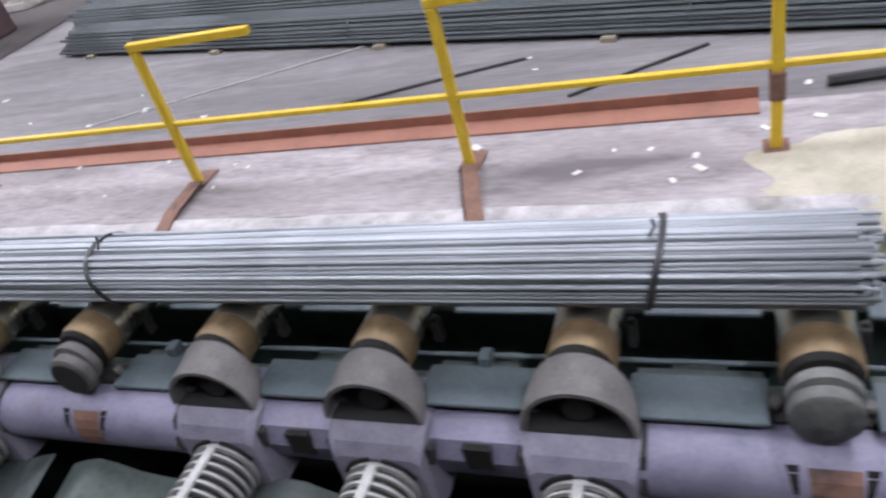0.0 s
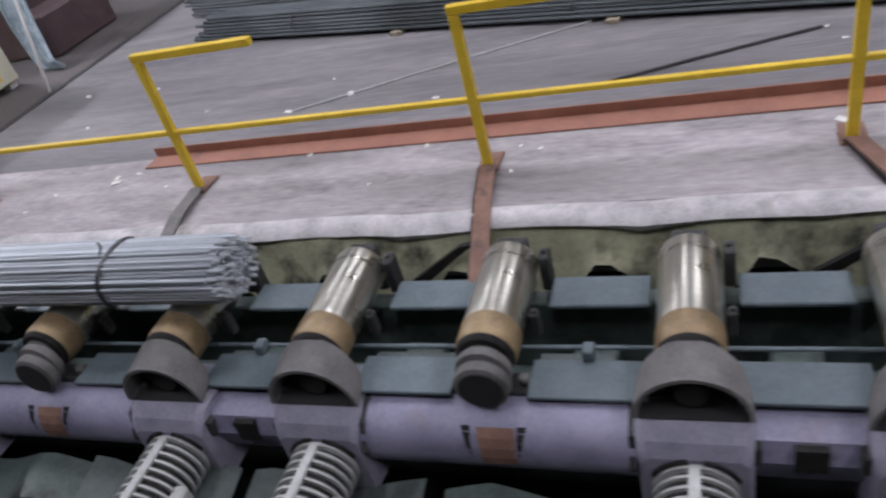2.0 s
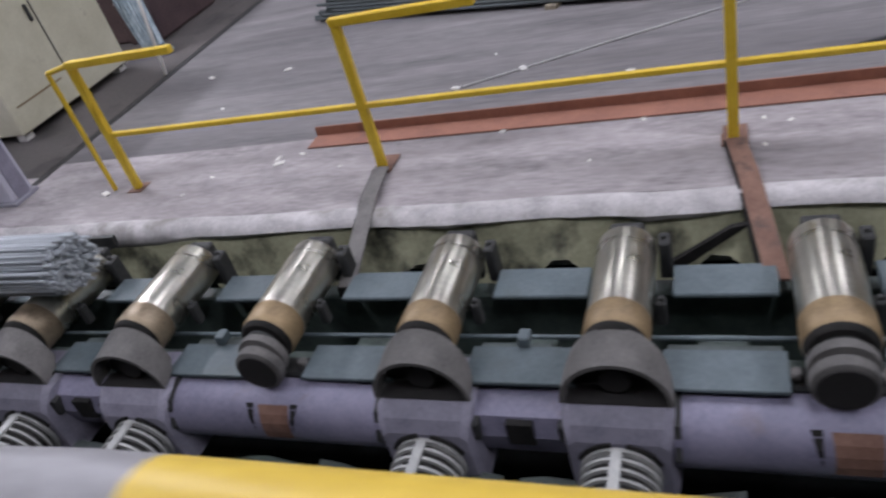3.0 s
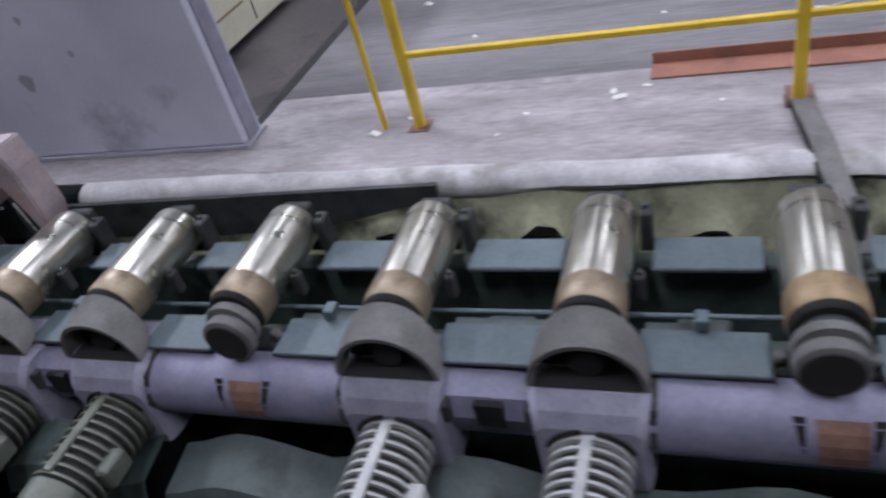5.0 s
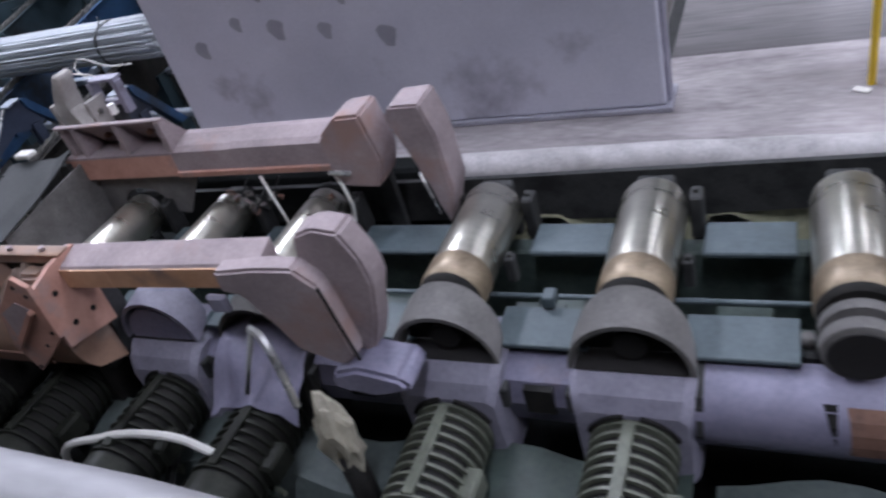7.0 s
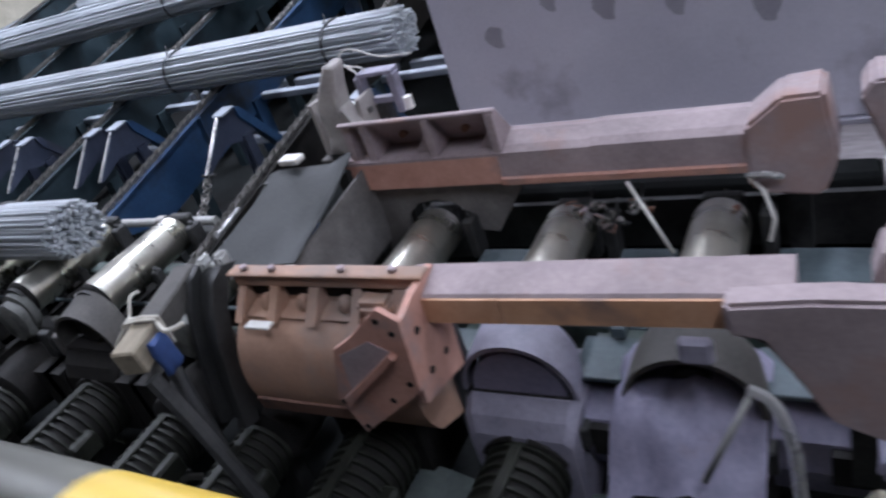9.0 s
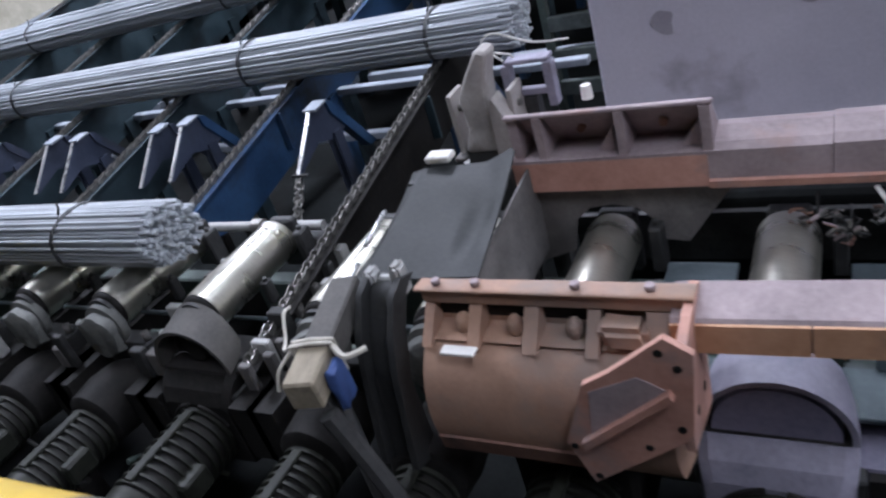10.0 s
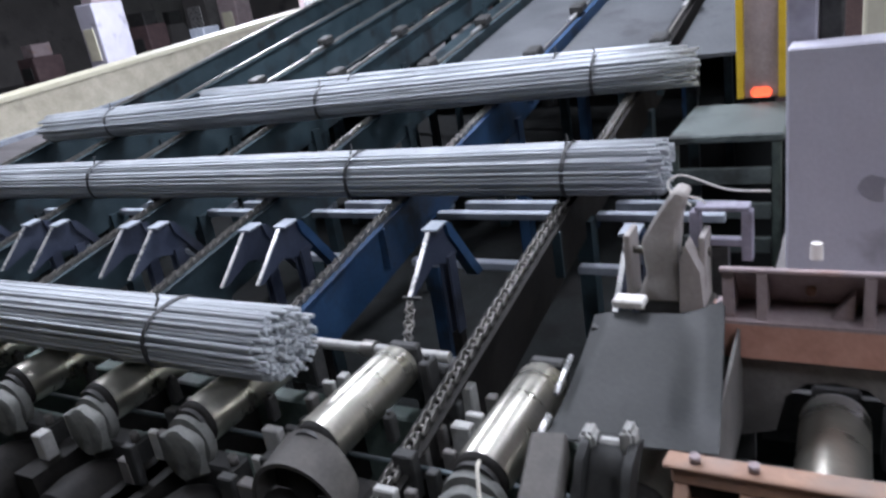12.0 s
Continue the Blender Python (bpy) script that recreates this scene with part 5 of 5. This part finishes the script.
t = thing("timber_block", "dirty square timber block tied on with pale rope", "timber")
m = Matrix.Translation((-8.275, -1.975, 0.355)) @ Matrix.Rotation(math.radians(13), 4, "Z") @ Matrix.Rotation(math.radians(4), 4, "X")
part("timber", box(B(), -0.052, 0.052, -0.25, -0.09, -0.055, 0.05, 0.008, m), M_WOOD, t)
part("timber", box(B(), -0.050, 0.050, -0.0895, 0.24, -0.053, 0.048, 0.008, m), M_DIMHOOD, t, "grey dust-covered length of timber")
b = B()
for q in range(2):
    pts = [m @ Vector((0.066 * sx, -0.10 + 0.018 * q, 0.062 * sz)) for sx, sz in ((-1, -1), (-1, 1), (0, 1.08), (1, 1), (1, -1), (-1, -1))]
    tube(b, pts, 0.007, 6)
tube(b, curve([m @ Vector(p) for p in ((-0.066, -0.1, 0.06), (-0.11, -0.08, 0.03), (-0.15, 0.0, 0.0), (-0.17, 0.08, 0.04), (-0.18, 0.14, 0.02))]), 0.006, 6)
tube(b, curve([m @ Vector(p) for p in ((-0.066, -0.1, 0.05), (-0.12, -0.14, 0.0), (-0.13, -0.17, -0.05))]), 0.006, 6)
tube(b, curve([m @ Vector(p) for p in ((0.066, -0.1, 0.05), (0.11, -0.13, 0.03), (0.17, -0.10, 0.03))]), 0.010, 6)
part("rope", b, M_ROPE, t, "pale knotted rope")
part("rag", roughen(box(B(), 0.060, 0.09, -0.20, -0.11, -0.13, 0.03, 0.01, m), 0.012, 2, 20), M_CARTON, t, "faded blue rag")
part("prop", tube(B(), [(-8.26, -2.06, 0.31), (-8.28, -2.06, -1.3)], 0.03, 8), M_IRON, t)

# hoses and scrap in front of the guide arm
t = thing("hose", "dirty white hose looping between the drives", "hose")
part("loop", tube(B(), curve([(-7.55, -2.2, -1.3), (-7.52, -2.2, -0.5), (-7.13, -2.2, -0.27), (-6.79, -2.2, -0.19), (-6.57, -2.2, -0.22), (-6.47, -2.2, -0.40), (-6.45, -2.2, -1.3)]), 0.018, 8), M_HOSE, t)
t = thing("pinch_rod", "bright bent rod hanging off the guide arm", "rod")
part("rod", tube(B(), curve([(-6.27, -1.945, 0.19), (-6.21, -1.97, 0.17), (-6.17, -2.0, 0.05), (-6.16, -2.02, -0.14)]), 0.016, 6), M_SHINY, t)
part("rod", tube(B(), [(-6.26, -1.95, 0.19), (-6.40, -2.0, -0.12)], 0.010, 6), M_MOTOR, t)
t = thing("cement_pile", "small rough lump of dried mortar on a valve", "lump")
b = B()
bmesh.ops.create_icosphere(b, subdivisions=3, radius=1)
for v in b.verts:
    v.co = Vector((-5.98 + v.co.x * (0.075 - 0.035 * v.co.z) * (1 + 0.7 * noise.noise(v.co * 2)), -2.07 + v.co.y * 0.06 * (1 + 0.4 * noise.noise(v.co * 3)), -0.21 + v.co.z * 0.22 * (1 + 0.3 * noise.noise(v.co * 2.5))))
part("lump", b, M_SAND, t)
part("stalk", tube(B(), [(-5.98, -2.07, -0.3), (-5.98, -2.09, -1.3)], 0.05, 8), M_BLACK, t, "oily black pipe stub")
for k, (x, y, z) in enumerate(((-6.5, -2.15, -0.6), (-6.9, -2.1, -0.62), (-7.3, -2.2, -0.6), (-8.9, -2.1, -0.62), (-9.6, -2.0, -0.6), (-8.45, -2.25, -0.55), (-10.3, -2.0, -0.6), (-7.8, -2.4, -0.55))):
    t = thing("scrap_iron", "oily heap of scrap iron and cable ends", "scrap", "scrap heaps", (x, y, z))
    for q in range(9):
        a = rnd.uniform(0, 6.28)
        l = rnd.uniform(0.08, 0.24)
        p = Vector((rnd.uniform(-0.18, 0.18), rnd.uniform(-0.12, 0.12), rnd.uniform(-0.12, 0.1)))
        d = Vector((math.cos(a) * l, math.sin(a) * l * 0.6, rnd.uniform(-0.05, 0.12)))
        part("scrap_piece", tube(B(), [p, p + d * 0.5 + Vector((0, 0, 0.02)), p + d], rnd.uniform(0.008, 0.03), 6), rnd.choice([M_IRON, M_MOTORG, M_DKGREEN, M_IRON, M_CHAIN]), t)
    part("stub", tube(B(), [(0, 0, -0.75), (0, 0, -0.05)], 0.08, 8), M_BLACK, t)
# small iron fittings round the far rollers
for k, x in enumerate((-8.95, -9.05, -9.62, -9.70, -10.25, -10.3, -10.9)):
    t = thing("side_fitting", "dusty row of bolt heads and lugs beside a roller", "fitting", "roller fittings", (x, 0, 0))
    for q in range(7):
        y = -0.92 - 0.13 * q + rnd.uniform(-0.03, 0.03)
        w = rnd.uniform(0.02, 0.05)
        part("lug", box(B(), -w, w, y - 0.02, y + rnd.uniform(0.01, 0.05), -0.2, rnd.uniform(-0.08, 0.0), 0.006), rnd.choice([M_IRON, M_MOTOR, M_HOOD]), t)
    # Black box fills in the darkness under the lugs.
    part("rail", box(B(), -0.07, 0.07, -1.85, -0.88, -0.5, -0.205), M_BLACK, t)

# swarf caught on the guide, hose and cloth by the covered drive
for x, y, z, s in ((-6.95, -1.0, 0.14, 0.07), (-6.85, -1.02, 0.10, 0.05), (-7.05, -1.01, 0.08, 0.045), (-6.45, -1.02, 0.12, 0.05), (-6.75, -1.0, 0.15, 0.04)):
    t = thing("swarf_clump", "rusty tangled clump of swarf caught under the guide", "swarf", "swarf clumps", (x, y, z))
    for q in range(16):
        a, e = rnd.uniform(0, 6.28), rnd.uniform(-1, 1)
        p = Vector((math.cos(a) * s, math.sin(a) * s * 0.5, e * s * 0.7))
        part("curl", tube(B(), [p * 0.3, p * 0.8 + Vector((0.01, 0, 0.01)), p, p + Vector((rnd.uniform(-0.02, 0.02), 0, rnd.uniform(-0.02, 0.02)))], rnd.uniform(0.003, 0.009), 5), rnd.choice([M_BRACKET, M_CHAIN, M_IRON, M_DUSTY]), t)
    part("hook", tube(B(), [(0, 0, 0), (0.0, 0.09, 0.05)], 0.006, 5), M_IRON, t)
t = thing("thin_rod", "thin pale rod leaning against the upper guide", "rod")
part("rod", tube(B(), [(-6.78, -1.0, 0.26), (-6.62, -1.12, 0.02)], 0.008, 6), M_HOSE, t)
t = thing("thin_rod", "thin bent pale rod hanging on the upper guide", "rod")
part("rod", tube(B(), [(-6.36, -1.0, 0.26), (-6.31, -1.04, 0.22), (-6.28, -1.06, 0.12), (-6.30, -1.06, 0.03)], 0.008, 6), M_HOSE, t)
t = thing("dust_cloth", "crumpled lavender dust cloth thrown over a drive", "cloth")
b = B()
g = []
for i in range(15):
    row = []
    for j in range(11):
        u, v = i / 14, j / 10
        x, y = -6.72 + 0.46 * u, -1.52 - 0.46 * v
        z = -0.03 - 0.30 * max(0, v - 0.45) ** 1.3 * 1.6 - 0.10 * abs(u - 0.5) ** 2 * 4 + 0.06 * noise.noise((u * 4, v * 4, 3)) + 0.02 * noise.noise((u * 11, v * 11, 1))
        row.append(b.verts.new((x, y, z + 0.02)))
    g.append(row)
for i in range(14):
    for j in range(10):
        b.faces.new((g[i][j], g[i][j + 1], g[i + 1][j + 1], g[i + 1][j])).smooth = True
bmesh.ops.recalc_face_normals(b, faces=b.faces)
bmesh.ops.solidify(b, geom=b.faces[:], thickness=0.004)
part("cloth", b, M_LAV, t)

# sandy mound against the kerb
t = thing("sand_mound", "sandy pale yellow mortar mound heaped on the kerb", "mound")
b = B()
g = []
for i in range(29):
    row = []
    for j in range(13):
        u, v = i / 28, j / 12
        x, y = 2.9 + 3.4 * u, -0.66 + 0.78 * v
        h = 0.25 * math.sin(math.pi * v) ** 0.8 * min(1.0, u * 1.7) ** 1.5 * (1 if u < 0.8 else (1 - u) / 0.2) - 0.022
        h += 0.02 * noise.noise((x * 3, y * 5, 0)) * min(1, u * 4) + 0.008 * noise.noise((x * 12, y * 14, 1))
        row.append(b.verts.new((x, y, max(h, -0.03) - (0.05 if j == 0 else 0))))
    g.append(row)
for i in range(28):
    for j in range(12):
        b.faces.new((g[i][j], g[i + 1][j], g[i + 1][j + 1], g[i][j + 1])).smooth = True
bmesh.ops.recalc_face_normals(b, faces=b.faces)
part("mound", b, M_SAND, t)

# ---------------- back of the floor ----------------
pile_turn = math.atan2(-1.55, 7.1)


def dark_pile(label, x, y, length, n, seed, w, z0=0.0):
    t = thing("dark_bar_pile", label, "steel bars", "dark bar piles", (x, y, z0))
    t.rotation_euler = (0, 0, pile_turn)
    g = random.Random(seed)
    me = None
    lvl = 0
    cnt = 0
    while cnt < n:
        row = max(2, int(w / 0.034) - lvl)
        for k in range(row):
            if me is None or cnt % 6 == 0:
                b = B()
                tube(b, [(g.uniform(-0.1, 0.1), 0, 0), (length * 0.33, g.uniform(-0.006, 0.006), 0), (length * 0.66, g.uniform(-0.006, 0.006), 0), (length, 0, 0)], 0.016, 6)
                o = part("bar", b, M_OLDBAR, t)
                me = o.data
            else:
                o = new("bar", me)
                o.parent = t
            o.location = (g.uniform(-0.12, 0.12), (k - row / 2) * 0.034 + g.uniform(-0.004, 0.004), 0.05 + lvl * 0.029)
            o.rotation_euler = (0, 0, g.uniform(-0.002, 0.002))
            cnt += 1
        lvl += 1
        if lvl > 8:
            break
    for k in range(6):
        part("timber_skid", box(B(), 0.4 + k * length / 6.2, 0.5 + k * length / 6.2, -w / 2 - 0.05, w / 2 + 0.05, 0.001, 0.033), M_WOOD, t)
    for k in range(4):
        xx = 1.2 + k * length / 4.3
        ring = [(xx, (w / 2 - 0.02) * math.cos(a), 0.12 + 0.115 * math.sin(a)) for a in [2 * math.pi * q / 16 for q in range(17)]]
        part("tie_wire", tube(B(), ring, 0.006, 6, False), M_WIRE, t)
    return t


dark_pile("long dark mill-scale bar bundle on timber skids on the floor", -3.6, 3.1, 12.0, 70, 1, 0.5)
dark_pile("long dark mill-scale bar bundle on timber skids on the floor", -4.3, 4.1, 12.0, 90, 2, 0.6)
dark_pile("long dark mill-scale bar bundle on timber skids on the floor", -4.6, 5.4, 12.0, 90, 3, 0.6)
dark_pile("long dark mill-scale bar bundle on timber skids on the floor", -4.9, 6.8, 12.0, 90, 4, 0.6)
dark_pile("long dark mill-scale bar bundle on timber skids on the floor", 4.6, 0.9, 9.0, 50, 6, 0.4)

for p, q, r, m, lab in (((0.5, 0.85), (1.9, 1.35), 0.011, M_IRON, "thin dark iron rod lying on the floor"), ((-1.75, 1.0), (0.4, 2.0), 0.007, M_MOTOR, "thin pale wire rod lying on the floor"), ((2.3, 0.7), (3.1, 1.25), 0.011, M_IRON, "thin dark iron rod lying on the floor"), ((3.7, 0.55), (4.2, 0.6), 0.03, M_IRON, "short dark iron offcut on the floor")):
    t = thing("floor_rod", lab, "rod", "floor rods")
    part("rod", tube(B(), [(p[0], p[1], r), ((p[0] + q[0]) / 2, (p[1] + q[1]) / 2 + 0.01, r), (q[0], q[1], r)], r, 6), m, t)
g = random.Random(4)
for k in range(46):
    x, y = g.uniform(-4.6, 5.0), g.choice([g.uniform(0.0, 0.3), g.uniform(0.5, 1.9), g.uniform(-0.33, -0.08)])
    b = B()
    s = g.uniform(0.012, 0.04)
    box(b, -s, s, -s * 0.6, s * 0.6, 0.001, 0.001 + s * 0.25, 0.003, Matrix.Rotation(g.uniform(0, 3), 4, "Z"))
    o = tagged(part("mortar_chip", b, M_HOSE), "small pale chip of mortar on the floor", "debris", "floor debris")
    o.location = (x, y, 0.0)
# Thin dark brown patch laid over the floor round the cabinet.
setting("floor_stain", prism(B(), [(-7.6, 0.25), (-5.12, 0.25), (-5.12, 9.0), (-7.6, 9.0)], 2, 0.0005, 0.004), M_FLOORD, "dark brown patch of concrete round the cabinet")
setting("floor_groove", box(B(), -5.11, -5.04, 0.1, 9, 0.001, 0.005), M_IRON, "dark steel channel set in the floor")

t = thing("control_cabinet", "cream painted steel cabinet on short feet", "cabinet")
part("body", box(B(), -7.6, -5.85, 0.92, 2.5, 0.07, 1.75, 0.015), M_CREAM, t)
part("door_seam", box(B(), -5.849, -5.846, 1.70, 1.715, 0.12, 1.7), M_IRON, t)
part("rust_run", box(B(), -5.849, -5.847, 1.0, 1.6, 0.30, 0.315), M_OCHRE, t)
part("door_handle", box(B(), -5.848, -5.82, 1.62, 1.65, 0.85, 1.0, 0.005), M_IRON, t)
for x in (-7.5, -5.95):
    for y in (1.0, 2.42):
        part("foot", box(B(), x - 0.05, x + 0.05, y - 0.05, y + 0.05, 0.0, 0.07), M_HOSE, t)
t = thing("dark_machine", "dark wine-red machine with a bundle of pale cables", "machine")
part("body", box(B(), -8.2, -6.4, 3.3, 4.6, 0.0, 1.9, 0.03), M_WINE, t)
part("plinth", box(B(), -6.38, -5.9, 3.2, 4.4, 0.0, 0.5, 0.03), M_WINE, t)
for k in range(7):
    part("cable", tube(B(), [(-6.2 + 0.06 * k, 3.1, 0.9 + 0.05 * (k % 3)), (-6.05 + 0.05 * k, 2.95, 0.5), (-5.95 + 0.07 * k, 2.9 - 0.03 * k, 0.12), (-5.8 + 0.05 * k, 2.8, 0.02)], 0.028, 6), M_CABLES, t)
t = thing("leaning_pole", "pale thin pole leaning against the dark machine", "pole")
part("pole", tube(B(), [(-5.12, 2.1, 0.01), (-5.75, 3.15, 1.9)], 0.018, 8), M_HOSE, t)

for k, (x, y) in enumerate(((-6.9, 5.6), (-6.3, 5.9), (-7.5, 6.1), (-6.6, 6.6))):
    t = thing("white_crate", "dirty white slatted crate on the floor", "crate", "white crates", (x, y, 0))
    for z in (0.02, 0.2, 0.38):
        for sy in (-0.22, 0.22):
            part("slat", box(B(), -0.25, 0.25, sy - 0.012, sy + 0.012, z, z + 0.10, 0.003), M_HOSE, t)
        for sx in (-0.262, 0.262):
            part("slat", box(B(), sx - 0.012, sx + 0.012, -0.22, 0.22, z, z + 0.10, 0.003), M_HOSE, t)
    part("base", box(B(), -0.24, 0.24, -0.2, 0.2, 0.0, 0.019), M_WOOD, t)

# far machines of the hall
g = random.Random(12)
for k in range(26):
    x, y = -44 + 1.55 * k + g.uniform(-0.4, 0.4), g.uniform(15, 31)
    w, d, h = g.uniform(0.6, 2.2), g.uniform(0.6, 1.8), g.uniform(0.8, 3.4)
    mat = g.choice([M_WINE, M_TEAL, M_BLUE, M_SCREEN, M_DUSTY, M_CREAM, M_WALLH, M_PALEBLUE, M_GREEN])
    t = thing("far_machine", "dim machine housing far back in the hall", "machine", "far machines", (x, y, 0))
    part("housing", box(B(), -w / 2, w / 2, -d / 2, d / 2, 0, h, 0.03), mat, t)
    part("cap", box(B(), -w / 3, w / 3, -d / 3, d / 3, h + 0.001, h + g.uniform(0.2, 0.8), 0.03), g.choice([M_IRON, M_PALEBLUE, M_DUSTY]), t)
    part("panel", box(B(), -w / 3, w / 4, -d / 2 - 0.04, -d / 2 - 0.002, h * 0.3, h * 0.7, 0.01), g.choice([M_IRON, M_CREAM, M_SHINY]), t)
for k in range(9):
    x, y = -42 + 2.7 * k, 2 + 1.1 * k
    t = thing("far_stack", "dark stack of bars on the floor beyond the bed", "steel stack", "far stacks", (min(x, -19.5), y, 0))
    for q in range(4):
        part("layer", box(B(), -2.5, 1.2, -0.25 + 0.03 * q, 0.25 - 0.03 * q, 0.12 * q, 0.12 * q + 0.115, 0.02), g.choice([M_OLDBAR, M_WINE, M_DUSTY]), t)


# ---------------- what moves ----------------
def motions():
    rows = []
    for tt, x in ((0.0, 3.61), (0.5, 2.56), (1.0, 1.36), (1.5, 0.22), (2.0, -0.93), (2.5, -2.12), (3.0, -3.28), (3.5, -4.43), (4.0, -5.55), (4.5, -6.65), (5.0, -7.7), (5.5, -8.6), (6.0, -9.25), (6.5, -9.57), (7.0, -9.66), (7.7, -9.66), (12.0, -9.66)):
        rows.append((tt, pose(x, -1.29, BZ)))
    walk(moving, rows)


motions()
